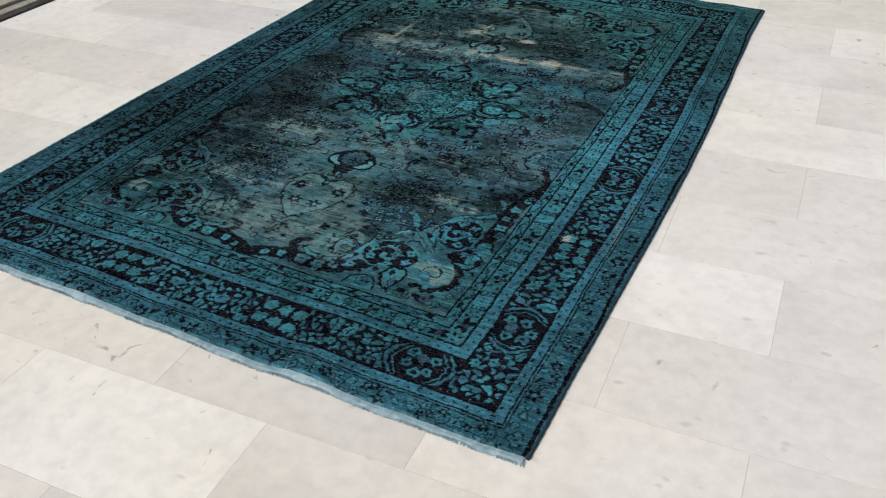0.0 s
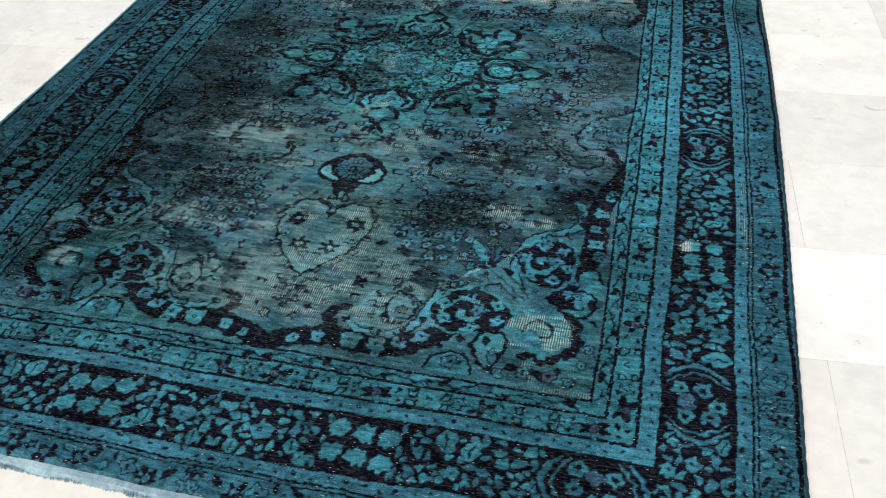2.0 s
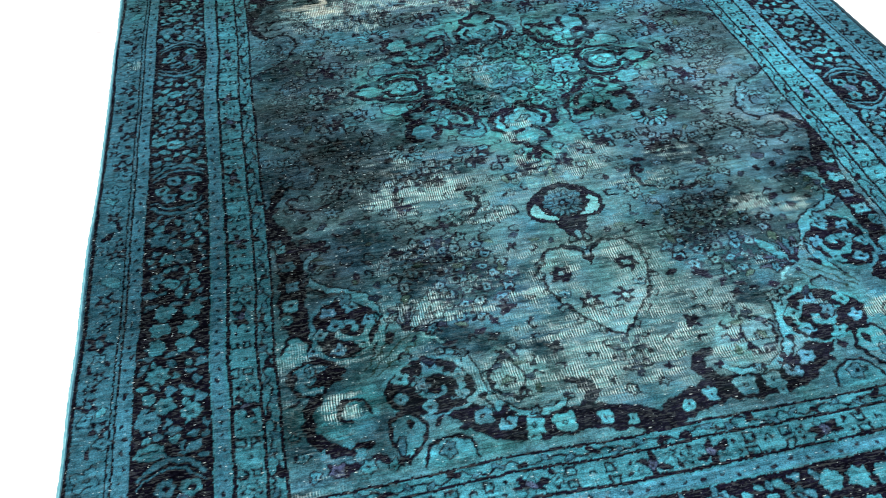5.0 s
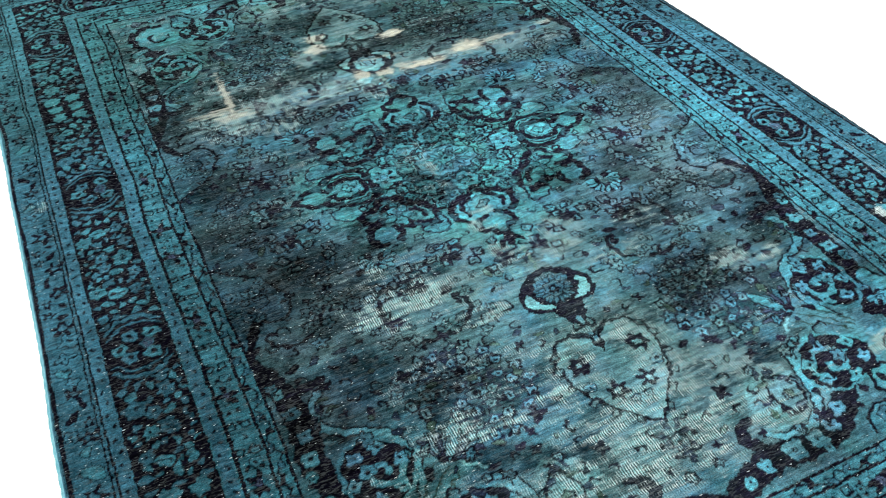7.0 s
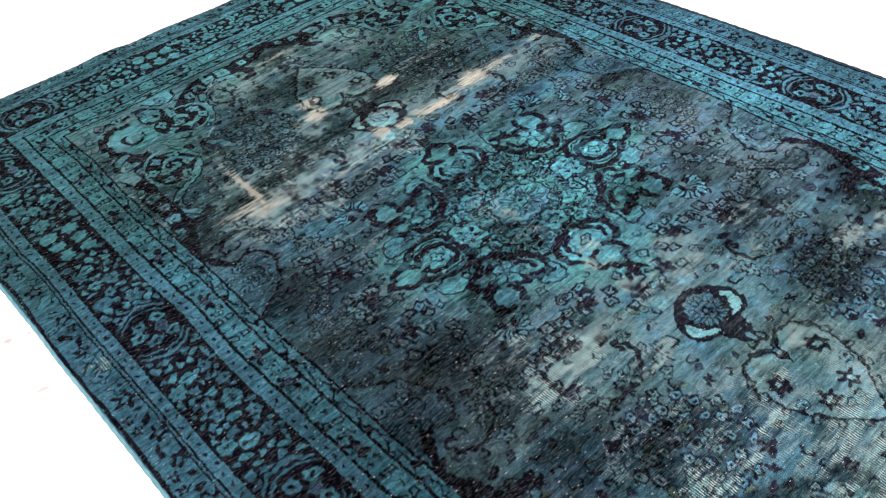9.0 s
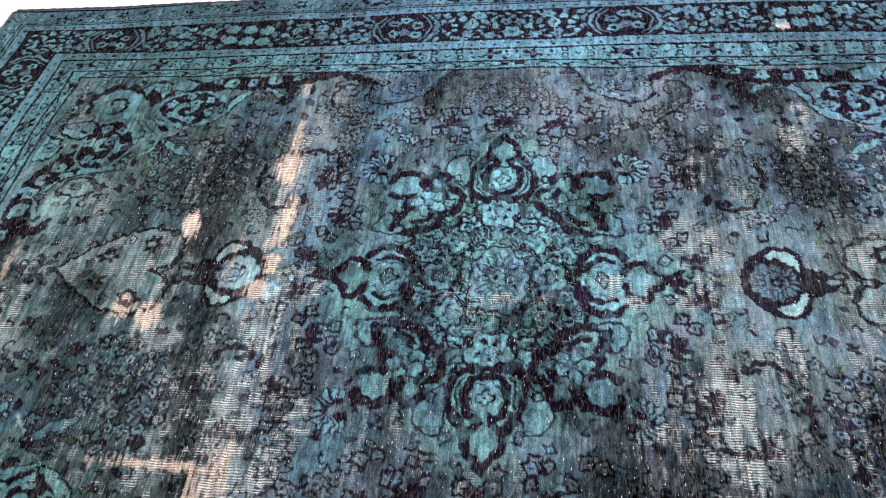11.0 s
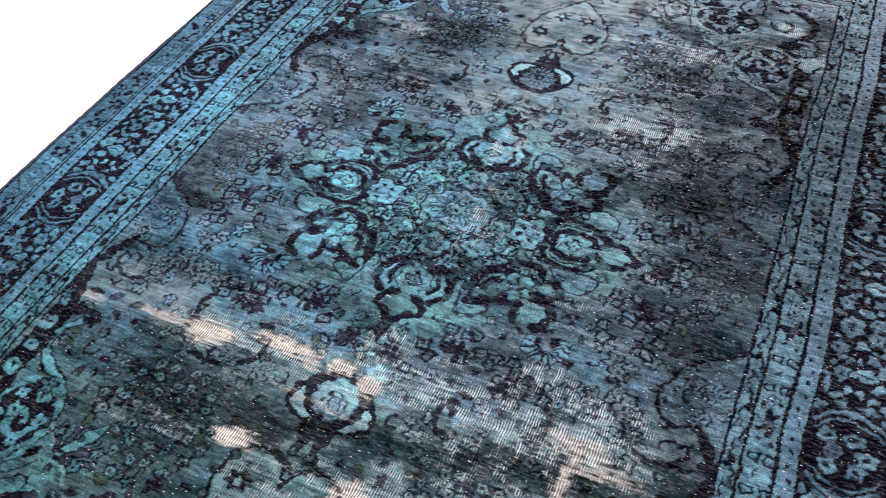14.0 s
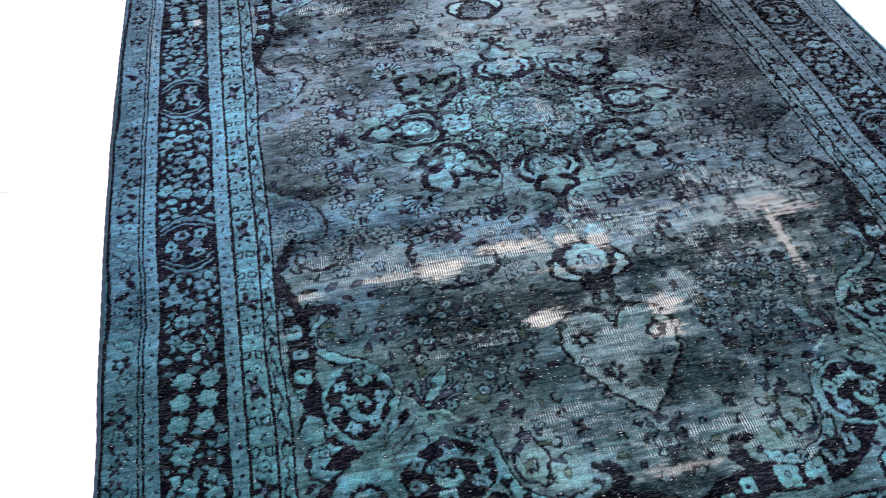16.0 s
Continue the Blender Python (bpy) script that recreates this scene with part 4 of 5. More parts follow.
# palmette of either end
region([(0.0, 0.19), (0.05, 0.195), (0.078, 0.24), (0.062, 0.288), (0.03, 0.3), (-0.03, 0.3), (-0.062, 0.288), (-0.078, 0.24), (-0.05, 0.195)], TEAL * 1.5)
blossom(0, 0.244, 0.04, 7, LIGHT * 0.45 + BLUE * 0.7, DARK, 0.003, 0, 0.2, 0.1)
blossom(0, 0.24, 0.013, 4, TEAL * 0.8, DARK, 0.006, 0.3, 0.0, 0.25)
for e in (1, -1):
    line([(e * 0.062, 0.29), (e * 0.088, 0.262), (e * 0.084, 0.225), (e * 0.058, 0.196), (e * 0.014, 0.184)], 0.022, DARK, 0.1)
    line([(e * 0.048, 0.27), (e * 0.058, 0.24), (e * 0.046, 0.212), (e * 0.02, 0.202)], 0.016, DARK, 0.2)
    line([(e * 0.066, 0.27), (e * 0.072, 0.24), (e * 0.058, 0.214)], 0.006, LIGHT, 0.2)
    line([(e * 0.016, 0.288), (e * 0.046, 0.302), (e * 0.05, 0.334), (e * 0.022, 0.345), (e * 0.014, 0.362), (0, 0.37)], 0.019, DARK, 0.1)
    line([(e * 0.1, 0.2), (e * 0.125, 0.206), (e * 0.13, 0.236)], 0.012, DARK, 0.2)
    leaf(e * 0.022, 0.402, 0.046, 0.018, 0.9 if e > 0 else 2.2, DARK, DARK, 0)
leaf(0, 0.392, 0.06, 0.034, 1.57, DARK, DARK, 0)
blossom(0, 0.322, 0.02, 4, LIGHT * 0.85, DARK, 0, 0, 0, 0.2)
WAYS.pop()
WAYS.append(ONCE)
# rosette in the middle
blossom(-0.006, -0.006, 0.088, 10, BLUE * 0.75 + LIGHT * 0.2 + PLUM * 0.3, DARK, 0.0065, 0, 0.31, 0.06, 0.72)
for k in range(12):
    a = k * math.tau / 12
    leaf(-0.006 + 0.05 * math.cos(a), -0.006 + 0.037 * math.sin(a), 0.04, 0.01, math.atan2(0.72 * math.sin(a), math.cos(a)), (BLUE * 1.05, LIGHT * 0.7)[k % 2], DARK, 0.004)
blossom(-0.006, -0.006, 0.016, 6, LIGHT * 0.8, DARK, 0.004, 0.4)
WAYS.pop()

# knots lost and mended: bars broken, pale ground flecked
zone_m = ease(1.2, 0.95, np.abs(PX) / 0.5 + np.abs(PY) / 0.45)
inked = ease(0.03, 0.012, DYE_AND_SHEEN.mean(axis=2))
lost = (ease(0.6, 0.68, cloudy(0.024, 0.02, 44, 2)) * zone_m * inked * 0.25)[..., None]
mended = (ease(0.63, 0.7, cloudy(0.018, 0.015, 45, 2)) * zone_m * (1 - inked) * 0.5)[..., None]
DYE_AND_SHEEN[:] = DYE_AND_SHEEN * (1 - lost) + LIGHT * 0.7 * lost
DYE_AND_SHEEN[:] = DYE_AND_SHEEN * (1 - mended) + NAVY * mended
tint = (cloudy(0.07, 0.05, 46, 2) - 0.5)[..., None]
DYE_AND_SHEEN[:] = DYE_AND_SHEEN * (1 + tint * np.array((0.35, -0.08, 0.24), np.float32))
DYE_AND_SHEEN[:] = DYE_AND_SHEEN * (1 + zone_m[..., None] * (1 - inked[..., None]) * np.array((-0.05, 0.0, -0.1), np.float32))

# nothing of the field or the corners runs into the borders
DYE_AND_SHEEN[~INSIDE] = edge_keep[~INSIDE]

# --- age: uneven dye, pile sheen put into the colour, thin pile, bare wefts
rough = 0.5 * cloudy(0.3, 0.13, 61, 3) + 0.3 * cloudy(0.11, 0.07, 66, 2) + 0.2 * cloudy(0.06, 0.4, 67) + 0.22 * (cloudy(0.1, 0.008, 69, 2) - 0.5) + 0.12 * (cloudy(0.02, 0.016, 70) - 0.5)
tone = 0.42 + 1.05 * ease(0.3, 0.68, rough) + 0.5 * (cloudy(0.06, 0.012, 62, 2) - 0.5)
tone = np.where(INSIDE, tone, 0.5 + 0.5 * tone + 0.25 * (cloudy(0.05, 0.05, 68, 2) - 0.5))
DYE_AND_SHEEN *= tone[..., None]
DYE_AND_SHEEN *= (1 + 0.5 * (cloudy(0.006, 0.005, 63) - 0.5) + 0.6 * (cloudy(0.014, 0.01, 60) - 0.5))[..., None]
DYE_AND_SHEEN *= np.array((0.98, 0.99, 1.045), np.float32)
# uneven dye and painted pile sheen; the thin middle strip paints the fold's shade
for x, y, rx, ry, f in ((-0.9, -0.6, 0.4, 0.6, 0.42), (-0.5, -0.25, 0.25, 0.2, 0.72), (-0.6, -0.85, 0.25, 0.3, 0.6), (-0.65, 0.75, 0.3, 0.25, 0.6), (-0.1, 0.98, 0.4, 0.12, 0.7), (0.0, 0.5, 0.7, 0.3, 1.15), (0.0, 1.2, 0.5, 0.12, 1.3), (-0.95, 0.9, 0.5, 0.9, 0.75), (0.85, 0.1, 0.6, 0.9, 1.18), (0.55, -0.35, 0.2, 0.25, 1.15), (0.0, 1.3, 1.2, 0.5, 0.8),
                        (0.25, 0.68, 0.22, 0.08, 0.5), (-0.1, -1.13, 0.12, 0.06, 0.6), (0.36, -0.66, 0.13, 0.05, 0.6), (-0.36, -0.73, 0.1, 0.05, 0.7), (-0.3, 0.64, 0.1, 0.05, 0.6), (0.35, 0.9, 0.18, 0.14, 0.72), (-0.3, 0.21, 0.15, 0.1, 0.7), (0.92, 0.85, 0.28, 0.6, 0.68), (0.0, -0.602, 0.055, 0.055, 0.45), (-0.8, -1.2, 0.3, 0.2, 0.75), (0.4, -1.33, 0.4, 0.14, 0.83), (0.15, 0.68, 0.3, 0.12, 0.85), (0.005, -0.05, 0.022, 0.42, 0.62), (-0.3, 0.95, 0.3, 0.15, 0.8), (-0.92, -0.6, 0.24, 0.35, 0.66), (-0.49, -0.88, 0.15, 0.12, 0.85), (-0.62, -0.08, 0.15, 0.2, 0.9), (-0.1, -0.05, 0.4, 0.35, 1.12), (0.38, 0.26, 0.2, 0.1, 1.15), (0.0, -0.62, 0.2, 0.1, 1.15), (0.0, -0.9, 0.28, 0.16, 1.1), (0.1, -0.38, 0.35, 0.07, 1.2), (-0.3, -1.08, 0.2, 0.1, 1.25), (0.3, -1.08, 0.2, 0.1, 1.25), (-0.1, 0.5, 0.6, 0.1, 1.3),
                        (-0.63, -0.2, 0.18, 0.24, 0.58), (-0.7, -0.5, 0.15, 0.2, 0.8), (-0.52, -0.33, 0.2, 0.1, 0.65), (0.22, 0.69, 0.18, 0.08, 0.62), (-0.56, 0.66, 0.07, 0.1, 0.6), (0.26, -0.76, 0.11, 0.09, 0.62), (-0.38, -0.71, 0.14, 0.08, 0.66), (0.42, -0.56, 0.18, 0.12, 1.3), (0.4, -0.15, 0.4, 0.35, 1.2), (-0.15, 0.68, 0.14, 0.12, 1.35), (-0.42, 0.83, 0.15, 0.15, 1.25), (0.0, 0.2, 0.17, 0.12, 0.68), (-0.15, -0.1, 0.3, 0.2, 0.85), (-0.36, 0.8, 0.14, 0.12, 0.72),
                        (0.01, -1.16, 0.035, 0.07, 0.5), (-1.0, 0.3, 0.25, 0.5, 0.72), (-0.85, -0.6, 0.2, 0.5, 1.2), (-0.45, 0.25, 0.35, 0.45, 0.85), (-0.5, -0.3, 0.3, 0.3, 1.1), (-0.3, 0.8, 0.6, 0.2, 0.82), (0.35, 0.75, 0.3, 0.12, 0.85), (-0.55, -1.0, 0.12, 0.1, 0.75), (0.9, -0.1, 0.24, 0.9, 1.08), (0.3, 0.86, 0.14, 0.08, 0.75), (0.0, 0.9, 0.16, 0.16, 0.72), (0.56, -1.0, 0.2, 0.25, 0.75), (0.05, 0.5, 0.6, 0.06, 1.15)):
    DYE_AND_SHEEN *= (1 + (f - 1) * np.exp(-((GX - x) / rx) ** 2 - ((GY - y) / ry) ** 2))[..., None]
grime = ease(0.52, 0.72, cloudy(0.34, 0.13, 64, 3)) * INSIDE
warm = np.array((1.25, 0.97, 0.97), np.float32)
DYE_AND_SHEEN[:] = DYE_AND_SHEEN * (1 + (warm - 1) * (grime * 0.38)[..., None])

# stretches where the blue has gone and left a slate grey
ash = np.zeros((NY, NX), np.float32)
for x, y, a, b, f in ((0.56, -0.42, 0.18, 0.2, 0.8), (0.62, -0.05, 0.14, 0.25, 0.7), (0.35, -0.46, 0.2, 0.1, 0.5), (-0.5, -0.42, 0.22, 0.16, 0.7), (-0.6, -0.12, 0.16, 0.25, 0.7), (-0.64, -0.68, 0.12, 0.12, 0.5), (0.3, -0.68, 0.2, 0.12, 0.5), (0.25, 0.68, 0.3, 0.1, 0.3),
                      (-0.3, 0.66, 0.3, 0.14, 0.4), (-0.35, 0.45, 0.3, 0.12, 0.45), (0.0, -1.0, 0.3, 0.2, 0.35), (-0.36, -0.75, 0.2, 0.12, 0.4), (0.0, 1.0, 0.3, 0.15, 0.5), (0.45, 0.5, 0.25, 0.08, 0.3), (-0.6, 0.3, 0.12, 0.2, 0.4)):
    ash += f * np.exp(-((GX - x) / a) ** 2 - ((GY - y) / b) ** 2)
ash = (np.clip(ash, 0, 0.8) * 0.5 * (0.55 + 0.7 * cloudy(0.12, 0.07, 65, 2)) * INSIDE)[..., None]
DYE_AND_SHEEN[:] = DYE_AND_SHEEN * (1 - ash) + (DYE_AND_SHEEN @ np.array((0.25, 0.6, 0.15), np.float32))[..., None] * np.array((0.72, 1.0, 1.12), np.float32) * ash

# the far end has gone a little green
DYE_AND_SHEEN[:] = DYE_AND_SHEEN * (1 + np.array((0.0, 0.07, -0.1), np.float32) * ease(0.4, 0.8, GY)[..., None])

WEAR = np.zeros((NY, NX), np.float32)
streak = 0.6 * cloudy(0.09, 0.0065, 71, 2) + 0.4 * cloudy(0.028, 0.02, 72, 2)
plumb = 0.55 * cloudy(0.0055, 0.05, 73, 2) + 0.45 * streak


blotch = 0.6 * cloudy(0.045, 0.03, 74, 3) + 0.4 * cloudy(0.02, 0.05, 76, 2)


def worn(x, y, w, h, force, grain=None):
    d = np.exp(-(np.abs((GX - x) / w) ** 2.4 + np.abs((GY - y) / h) ** 2.4))
    g = streak if grain is None else grain
    WEAR[:] = np.maximum(WEAR, np.clip(force * ease(0.1, 0.75, d) * (0.05 + 1.1 * ease(0.4, 0.64, 0.55 * g + 0.45 * blotch)), 0, 1))


# a thin bloom of wear: about the pendant, the heart and its foot; the long band of the far half
thin = np.zeros((NY, NX), np.float32)
for x, y, a, b, f in ((0.0, -1.0, 0.3, 0.2, 0.75), (0.0, -0.78, 0.22, 0.16, 0.5), (-0.35, -0.52, 0.2, 0.1, 0.55), (0.0, -0.47, 0.22, 0.09, 0.6), (0.35, -0.52, 0.2, 0.09, 0.4), (0.45, -0.72, 0.12, 0.06, 0.5), (-0.2, -1.1, 0.2, 0.1, 0.5), (0.25, -1.1, 0.15, 0.1, 0.5),
                      (0.15, 0.52, 0.5, 0.07, 0.6), (-0.45, 0.52, 0.2, 0.12, 1.0), (-0.22, 0.63, 0.24, 0.16, 0.8), (0.3, 0.68, 0.2, 0.06, 0.35), (0.0, 0.83, 0.24, 0.16, 0.5), (-0.05, 1.12, 0.28, 0.1, 0.55), (0.58, 0.47, 0.14, 0.07, 0.5)):
    thin += f * np.exp(-((GX - x) / a) ** 2 - ((GY - y) / b) ** 2)
thin = np.clip(thin, 0, 0.9) * ease(0.38, 0.66, 0.45 * streak + 0.2 * blotch + 0.35 * cloudy(0.1, 0.07, 78, 2)) * INSIDE
# near half: bands either side of the pendant, the foot of the heart, one corner
for a in ((-0.44, -0.47, 0.07, 0.05, 1.0), (-0.3, -0.47, 0.07, 0.06, 0.95), (-0.36, -0.53, 0.06, 0.03, 0.8), (-0.39, -0.36, 0.06, 0.04, 0.6), (0.33, -0.465, 0.08, 0.025, 0.8), (0.1, -0.485, 0.07, 0.04, 0.6), (-0.035, -0.29, 0.05, 0.06, 0.7), (0.21, -1.12, 0.07, 0.05, 0.5), (-0.39, -0.87, 0.07, 0.05, 0.6), (0.58, -1.11, 0.07, 0.06, 1.0), (0.05, -0.47, 0.1, 0.05, 0.5), (-0.05, -0.42, 0.03, 0.05, 0.7), (0.43, -0.71, 0.05, 0.035, 1.1), (0.54, -0.74, 0.05, 0.025, 0.8),
          (-0.17, -0.88, 0.05, 0.03, 0.9), (-0.32, -0.9, 0.08, 0.03, 0.6), (-0.04, -1.13, 0.16, 0.06, 0.6), (0.08, -1.0, 0.1, 0.05, 0.5), (-0.12, -0.8, 0.05, 0.05, 0.6), (0.6, -1.1, 0.07, 0.05, 0.9), (-0.6, -1.09, 0.05, 0.04, 0.6),
          (0.43, -0.9, 0.08, 0.03, 0.5), (-0.1, 0.0, 0.05, 0.1, 0.3), (-0.2, -0.6, 0.08, 0.03, 0.6), (0.07, -0.8, 0.04, 0.04, 0.7), (-0.07, -0.81, 0.04, 0.05, 0.7), (0.2, -0.56, 0.08, 0.03, 0.6), (0.1, -1.05, 0.06, 0.04, 0.7), (-0.15, -1.02, 0.05, 0.05, 0.6)):
    worn(*a[:4], a[4] * 1.2)
# far half: the long band before the far pendant and what lies behind it
for a in ((0.32, 0.53, 0.17, 0.035, 0.9), (0.1, 0.52, 0.16, 0.03, 0.8), (-0.2, 0.5, 0.25, 0.05, 0.9), (-0.47, 0.53, 0.1, 0.06, 1.0), (-0.5, 0.42, 0.1, 0.04, 0.8), (-0.12, 0.76, 0.1, 0.05, 1.0), (-0.32, 0.62, 0.1, 0.06, 0.6),
          (0.58, 0.47, 0.08, 0.035, 0.7), (0.05, 0.82, 0.12, 0.08, 0.4), (-0.05, 1.12, 0.2, 0.05, 0.5), (-0.5, 0.68, 0.06, 0.1, 0.5), (0.32, 0.78, 0.14, 0.04, 0.45), (0.25, 0.42, 0.2, 0.03, 0.5)):
    worn(*a)
for a in ((-0.47, 0.62, 0.022, 0.14, 1.0), (-0.36, 0.42, 0.08, 0.08, 0.9), (-0.34, 0.54, 0.07, 0.06, 0.9), (-0.04, 0.43, 0.06, 0.05, 0.8), (-0.06, 0.02, 0.02, 0.1, 0.6), (-0.26, -0.46, 0.06, 0.07, 0.7), (-0.1, -0.12, 0.06, 0.05, 0.5), (0.1, -0.4, 0.08, 0.05, 0.5), (-0.52, 0.5, 0.04, 0.07, 0.7), (-0.05, -1.0, 0.05, 0.12, 0.5)):
    worn(*a, grain=plumb)
# thin places in the borders
for a in ((-0.36, -1.4, 0.06, 0.1, 0.22), (-0.2, -1.39, 0.05, 0.08, 0.2), (1.03, -0.62, 0.02, 0.18, 0.45), (-1.08, 0.32, 0.035, 0.03, 0.6)):
    worn(*a, grain=plumb)
WEAR[:] = np.maximum(WEAR, 0.34 * INSIDE * (1 - 0.7 * soft[..., 0]) * ease(0.48, 0.72, cloudy(0.25, 0.12, 75, 2)) * ease(0.35, 0.7, streak))
fade = np.array((0.12, 0.262, 0.25), np.float32)
ink = ease(0.04, 0.014, DYE_AND_SHEEN.mean(axis=2))
w = (np.maximum(ease(0.1, 1.0, WEAR) * 0.72, thin * 0.58) * (1 - 0.88 * ink))[..., None]
WEAR[:] = np.maximum(WEAR, thin * 0.6) * (1 - 0.65 * ink)
DYE_AND_SHEEN[:] = DYE_AND_SHEEN * (1 - w) + fade * w * (0.7 + 0.6 * streak[..., None])

# bare undyed wefts
CREAM = np.array((0.41, 0.425, 0.32), np.float32)
bars = ease(0.011, 0.006, DYE_AND_SHEEN.mean(axis=2))
ragged = cloudy(0.06, 0.0045, 81, 2) * 0.6 + cloudy(0.018, 0.016, 82, 2) * 0.4
for x, y, a, b, force in ((0.141, 0.756, 0.036, 0.022, 1), (0.169, 0.519, 0.07, 0.018, 1), (0.335, 0.55, 0.052, 0.026, 0.95), (0.024, 0.52, 0.03, 0.018, 0.9), (-0.048, 0.538, 0.02, 0.03, 0.7), (0.085, 0.53, 0.02, 0.018, 0.5),
                          (-0.123, 0.772, 0.03, 0.02, 0.8), (-0.106, 0.832, 0.035, 0.022, 0.55), (-0.47, 0.5, 0.05, 0.024, 0.5), (-0.472, 0.63, 0.012, 0.1, 0.5), (0.451, 0.548, 0.06, 0.012, 0.5), (0.65, 0.56, 0.05, 0.014, 0.35),
                          (-0.53, 0.54, 0.06, 0.012, 0.4), (0.04, 0.62, 0.1, 0.008, 0.3), (-0.02, 1.165, 0.07, 0.008, 0.3), (0.887, -0.75, 0.021, 0.017, 0.9)):
    d = np.hypot((PX - x) / a, (PY - y) / b) + (ragged - 0.5) * 2.4
    m = (ease(1.35, 0.55, d) * force * (1 - 0.85 * bars))[..., None]
    colour = CREAM if x < 0.8 else np.array((0.3, 0.4, 0.38), np.float32)
    DYE_AND_SHEEN[:] = DYE_AND_SHEEN * (1 - m) + colour * m
    WEAR[:] = np.maximum(WEAR, m[..., 0] * 0.8)

# ---------------------------------------------------------------- the rug as cloth
# edges that have crept out of true, and a pile that thins with wear
creep = -0.005 - 0.062 * ease(-0.4, 1.65, GY) + 0.009 * (cloudy(0.5, 0.22, 91, 2) - 0.5)
VX = GX + creep * ease(0.55, 1.13, GX) - (0.001 + 0.014 * (cloudy(0.5, 0.3, 92, 2) - 0.5)) * ease(0.6, 1.13, -GX)
VY = GY + (0.01 - 0.027 * GX) * ease(0.9, 1.67, GY) + (0.02 * (cloudy(0.22, 0.6, 93, 2) - 0.5)) * (ease(1.2, 1.67, GY) + ease(1.2, 1.67, -GY))
rim = np.minimum(HALF_W - np.abs(GX), HALF_L - np.abs(GY))
lum = DYE_AND_SHEEN.mean(2)
VZ = 0.0085 - 0.0035 * WEAR + 0.0012 * (cloudy(0.008, 0.008, 94) - 0.5) + 0.003 * (cloudy(0.35, 0.35, 95, 2) - 0.5)
VZ = VZ + 0.0008 * ease(0.03, 0.1, lum) - 0.0055 * (1 - np.sqrt(ease(-0.002, 0.012, rim)))
VZ = VZ + 0.009 * ease(1.45, 1.67, np.abs(GY)) * ease(0.5, 0.8, cloudy(0.22, 0.6, 96, 2)) + 0.004 * ease(0.95, 1.13, np.abs(GX)) * ease(0.5, 0.8, cloudy(0.6, 0.25, 97, 2))
# old fold along the middle
VZ = VZ + 0.005 * np.exp(-((GX - 0.012 - 0.01 * np.sin(5 * GY)) / 0.018) ** 2) * ease(0.62, 0.4, np.abs(GY + 0.05))
verts = np.stack([VX * SIZE_X, VY * SIZE_Y, VZ], -1).reshape(-1, 3).astype(np.float32)

# which part each knot cell belongs to
cx_, cy_ = (GX[:-1, :-1] + STEP / 2), (GY[:-1, :-1] + STEP / 2)
ring = np.maximum(np.abs(cx_), np.abs(cy_) - OFFSET)
PARTS = ["field", "inner_guard_border", "inner_stripe", "main_border", "outer_stripe", "outer_guard_border", "central_medallion"]
which = np.digitize(ring, (R_FIELD, R_INNER, R_STRIPE, R_MAIN, R_STRIPE2))
which[(np.abs(cx_) / 0.46 + np.abs(cy_) / 0.42 < 1)] = 6
names = list(PARTS)
for e, nm in ((1, "far"), (-1, "near")):
    names.append("pendant")
    which[(np.abs(cx_) < 0.15) & (e * cy_ > 0.52) & (e * cy_ < 1.06)] = len(names) - 1
for ex in (1, -1):
    for ey in (1, -1):
        names.append("corner_spandrel")
        which[(ring < R_FIELD) & (ex * cx_ / 0.78 + ey * cy_ / 1.36 > 1.33) & (ex * cx_ > 0) & (ey * cy_ > 0)] = len(names) - 1
owner = {}
for k, (ox, oy, ra, rb) in enumerate([(sx * 0.9305, sy * s, 0.072, 0.105) for sx in (1, -1) for sy in (1, -1) for s in (0.32, 1.24)]
                                     + [(sx * 0.75, sy * 1.4905, 0.105, 0.072) for sx in (1, -1) for sy in (1, -1)]):
    names.append("oval_cartouche")
    owner[len(names) - 1] = 3
    which[((cx_ - ox) / ra) ** 4 + ((cy_ - oy) / rb) ** 4 < 1] = len(names) - 1

LABELS = {"field": "worn slate-teal field with scattered flowers", "inner_guard_border": "teal band with dark sprays", "inner_stripe": "narrow blue stripe with dark dots",
          "main_border": "near-black band crowded with teal flowers", "outer_stripe": "narrow blue stripe with dark dots", "outer_guard_border": "deep teal band with dark sprays",
          "central_medallion": "bright teal medallion of dark-edged flowers", "pendant": "dark pendant flower over a pale heart", "corner_spandrel": "teal corner with dark spirals",
          "oval_cartouche": "oval ring of five small flowers"}

rug = tagged(new("rug"), "overdyed teal wool rug with worn floral medallion, on marble floor", "rug")
rows, cols = np.mgrid[0:NY - 1, 0:NX - 1]
first = (rows * NX + cols)
corners = np.stack([first, first + 1, first + NX + 1, first + NX], -1)
dye_sheen_flat = np.concatenate([DYE_AND_SHEEN.reshape(-1, 3), np.ones((NX * NY, 1), np.float32)], 1)
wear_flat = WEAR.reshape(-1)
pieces = {}
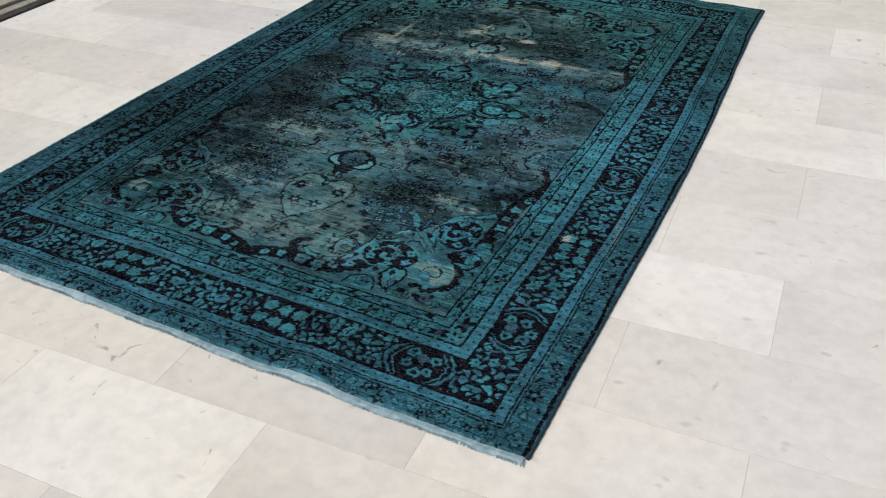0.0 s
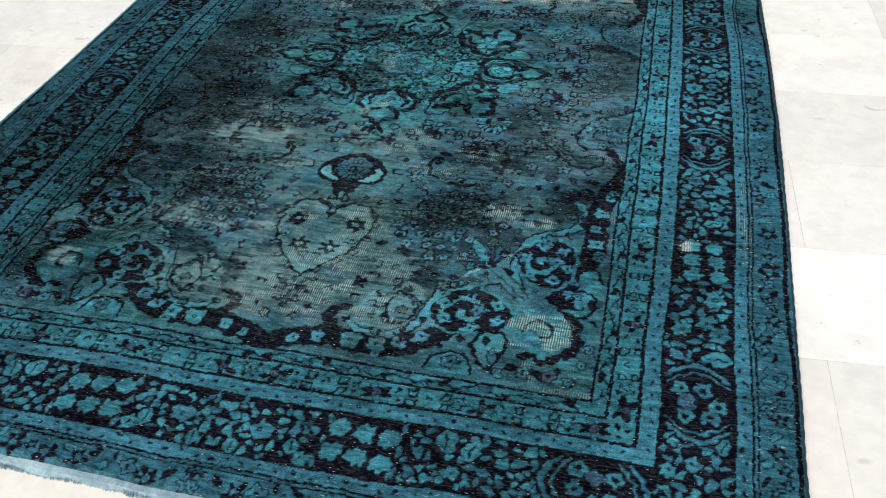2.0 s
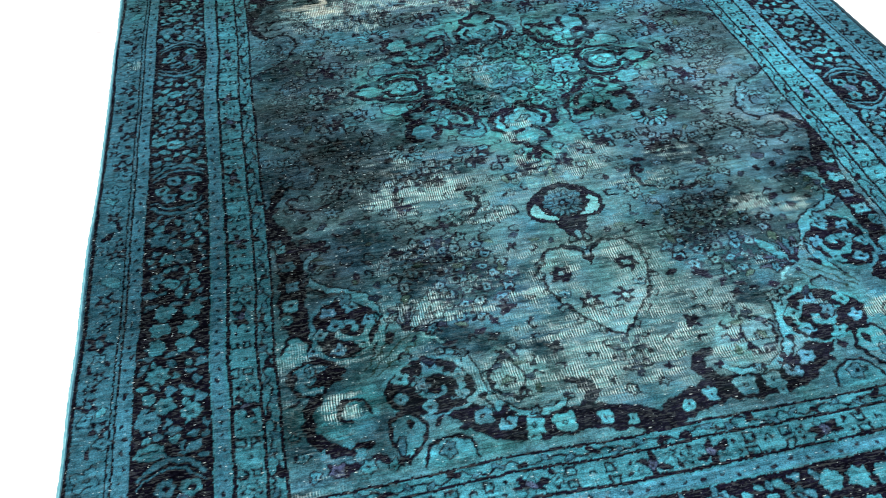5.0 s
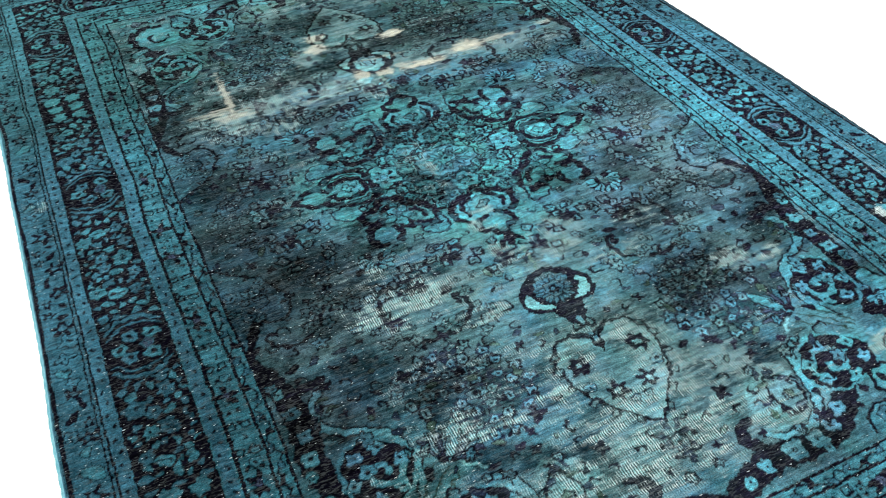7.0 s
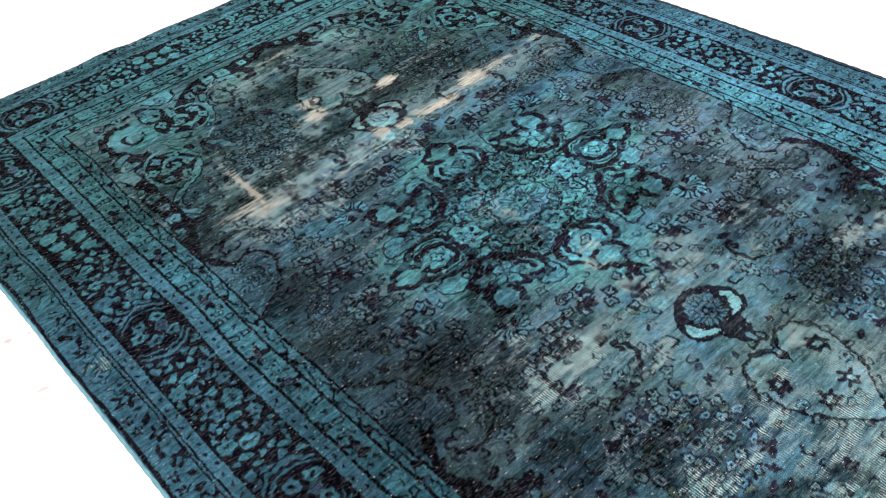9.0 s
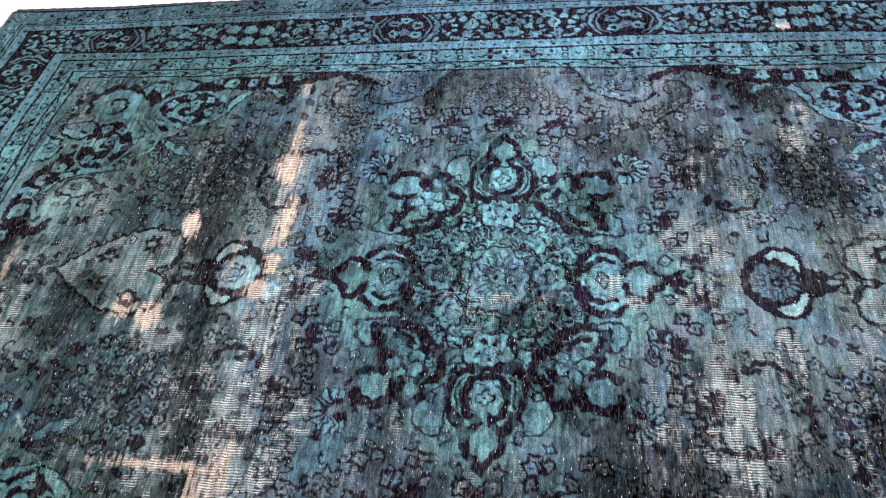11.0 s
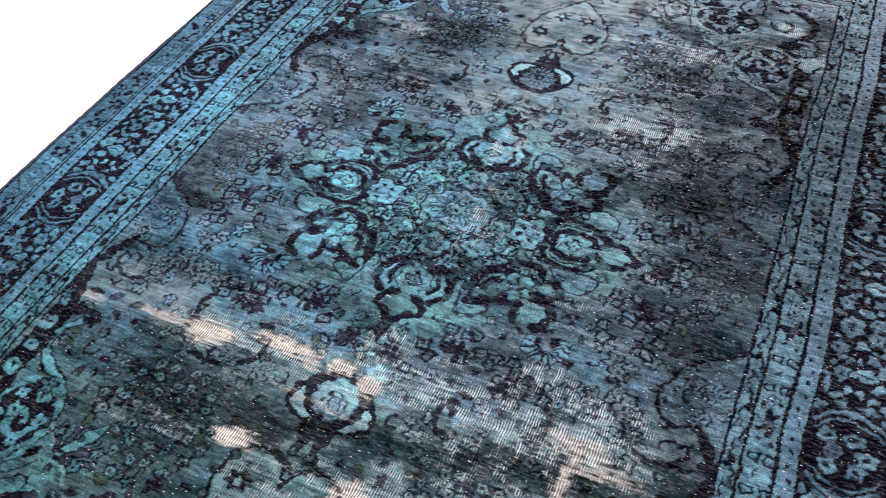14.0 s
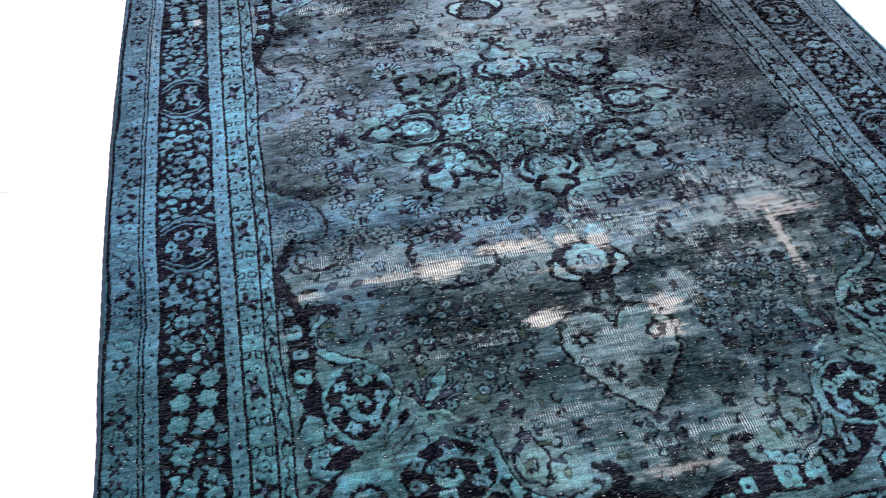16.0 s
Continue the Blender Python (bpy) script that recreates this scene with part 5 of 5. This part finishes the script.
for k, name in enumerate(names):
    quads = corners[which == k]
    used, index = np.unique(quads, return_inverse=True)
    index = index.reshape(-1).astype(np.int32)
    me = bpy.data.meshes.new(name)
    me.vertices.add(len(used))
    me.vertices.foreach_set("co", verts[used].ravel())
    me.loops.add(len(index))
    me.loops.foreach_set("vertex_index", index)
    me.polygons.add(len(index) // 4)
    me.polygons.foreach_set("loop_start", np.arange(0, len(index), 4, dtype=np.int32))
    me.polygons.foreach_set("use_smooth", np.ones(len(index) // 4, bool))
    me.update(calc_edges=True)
    # carries the painted sheen and fold shade along with the dye
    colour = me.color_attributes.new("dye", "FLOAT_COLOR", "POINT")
    colour.data.foreach_set("color", dye_sheen_flat[used].ravel())
    thin = me.attributes.new("wear", "FLOAT", "POINT")
    thin.data.foreach_set("value", wear_flat[used])
    me.materials.append(WOOL)
    ob = new(name, me)
    ob.parent = pieces[owner[k]] if k in owner else rug
    tagged(ob, LABELS[name])
    pieces[k] = ob

# backing, side cords, webbing and cut fringe
bm = bmesh.new()
slab(bm, -HALF_W * SIZE_X + 0.012, HALF_W * SIZE_X - 0.07, -HALF_L * SIZE_Y + 0.015, HALF_L * SIZE_Y - 0.04, 0.0008, 0.0025)
part("backing", bm, BACKING, rug, "flat woven underside")


def edge_at(col=None, row=None):
    idx = np.arange(NY) * NX + col if row is None else row * NX + np.arange(NX)
    return verts[idx]


def cord(points, radius, mat, name, label):
    """An overcast cord that follows the rug's edge."""
    bm, rings = bmesh.new(), []
    for i, p in enumerate(points):
        r = radius * (1 + 0.18 * math.sin(i * 2.1))
        rings.append([bm.verts.new((p[0] + r * math.cos(a), p[1], max(0.0006, 0.0045 + r * math.sin(a)))) for a in (k * math.tau / 6 for k in range(6))])
    for a, b in zip(rings, rings[1:]):
        for k in range(6):
            bm.faces.new((a[k], a[(k + 1) % 6], b[(k + 1) % 6], b[k]))
    return part(name, bm, mat, rug, label)


cord(edge_at(col=0)[::5] + np.array((-0.0015, 0, 0)), 0.0042, CORD_PALE, "selvedge", "pale blue overcast edge cord")
cord(edge_at(col=NX - 1)[::5] + np.array((0.0015, 0, 0)), 0.0042, CORD_DARK, "selvedge", "dark blue overcast edge cord")
for row, e, wide in ((0, -1, 0.02), (NY - 1, 1, 0.006)):
    pts = edge_at(row=row)[::3]
    # webbing
    bm, last = bmesh.new(), None
    for i, p in enumerate(pts):
        wob = 0.0025 * math.sin(i * 0.37) + 0.002 * math.sin(i * 0.11 + 1)
        ring_ = [bm.verts.new(q) for q in ((p[0], p[1] - e * 0.003, p[2] + 0.0005), (p[0], p[1] + e * wide * 0.5, p[2] * 0.4 + 0.004 + 0.0006 * math.sin(i * 1.7)),
                                           (p[0], p[1] + e * (wide * 0.8 + wob), 0.0032), (p[0], p[1] + e * (wide * 0.8 + wob), 0.0008), (p[0], p[1] - e * 0.003, 0.0008))]
        if last:
            for k in range(5):
                bm.faces.new((last[k], last[(k + 1) % 5], ring_[(k + 1) % 5], ring_[k]))
        last = ring_
    part("webbing", bm, COTTON if e < 0 else BACKING, rug, "pale frayed cotton webbing" if e < 0 else "dark woven end")
    if e < 0:
        fv, ff = [], []
        r = np.random.default_rng(12)
        for p in edge_at(row=row)[::2]:
            for _ in range(4):
                x, y0 = p[0] + r.uniform(-0.003, 0.003), p[1] - wide * r.uniform(0.5, 0.75)
                length, lean, w_ = r.uniform(0.004, 0.008), r.normal(0, 0.002), r.uniform(0.0007, 0.0013)
                k = len(fv)
                fv += [(x - w_, y0, 0.0035), (x + w_, y0, 0.0035), (x, y0, 0.0052), (x + lean - w_, y0 - length, 0.0012), (x + lean + w_, y0 - length, 0.0012), (x + lean, y0 - length, 0.0024)]
                ff += [(k, k + 3, k + 5, k + 2), (k + 1, k + 2, k + 5, k + 4), (k, k + 1, k + 4, k + 3), (k + 3, k + 4, k + 5)]
        fr = new("fringe", mesh_of("fringe", fv, ff, COTTON))
        fr.parent = rug
        tagged(fr, "short cut cotton fringe", kind="stuff")

# ---------------------------------------------------------------- stone step by the wall
step = tagged(new("stone_step"), "low beige stone step with a dark base strip", "step")
for x0, x1, z1, mat, name, label in ((-2.204, -2.167, 0.01, DARK_STONE, "base_strip", "dark stone base"), (-2.26, -2.204, 0.018, STONE, "lower_slab", "beige stone lip"),
                                     (-2.274, -2.26, 0.012, DARK_STONE, "joint_strip", "dark open joint"), (-2.72, -2.274, 0.03, STONE, "upper_slab", "beige stone slab")):
    bm = bmesh.new()
    slab(bm, x0 + 0.0005, x1 - 0.0005, -4.5, 4.5, 0.0, z1, 0.003)
    part(name, bm, mat, step, label)

# ---------------------------------------------------------------- floor
bm = bmesh.new()
slab(bm, -40, 40, -40, 40, -0.3, -0.0004)
fl = new("floor", bpy.data.meshes.new("floor"))
bm.to_mesh(fl.data)
bm.free()
fl.data.materials.append(GROUT)
tagged(fl, "white marble floor laid in a running bond", "floor", kind="structure")
PITCH_X, PITCH_Y, GAP = 0.64, 0.315, 0.0014
TURN = 0.06
bm = bmesh.new()
slab(bm, -PITCH_X / 2 + GAP / 2, PITCH_X / 2 - GAP / 2, -PITCH_Y / 2 + GAP / 2, PITCH_Y / 2 - GAP / 2, -0.02, 0.0)
slab_mesh = bpy.data.meshes.new("tile")
bm.to_mesh(slab_mesh)
bm.free()
slab_mesh.materials.append(MARBLE)


def bond(i, j):
    """Middle of the slab i in row j of the running bond, which lies a little askew to the rug."""
    u, v = (i + 0.5) * PITCH_X + (j % 2) * 0.33, (j + 0.5) * PITCH_Y
    return 1.025 + u * math.cos(TURN) - v * math.sin(TURN), -0.585 + u * math.sin(TURN) + v * math.cos(TURN)


for j in range(-9, 11):
    for i in range(-6, 5):
        tile = new("tile", slab_mesh)
        tile.location = (*bond(i, j), 0)
        tile.rotation_euler[2] = TURN
        tile.parent = fl
# the rest of the paving, farther out
verts, faces = [], []
for j in range(-30, 32):
    for i in range(-20, 18):
        if not (-9 <= j < 11 and -6 <= i < 5):
            x, y = bond(i, j)
            a, b, k = PITCH_X / 2 - GAP / 2, PITCH_Y / 2 - GAP / 2, len(verts)
            verts += [(x + p * a * math.cos(TURN) - q * b * math.sin(TURN), y + p * a * math.sin(TURN) + q * b * math.cos(TURN), z) for z in (-0.02, 0.0) for p, q in ((-1, -1), (1, -1), (1, 1), (-1, 1))]
            faces += [(k + 4, k + 5, k + 6, k + 7)] + [(k + q, k + (q + 1) % 4, k + 4 + (q + 1) % 4, k + 4 + q) for q in range(4)]
paving = new("far_tiles", mesh_of("far_tiles", verts, faces, MARBLE))
paving.parent = fl
tagged(paving, kind="stuff")
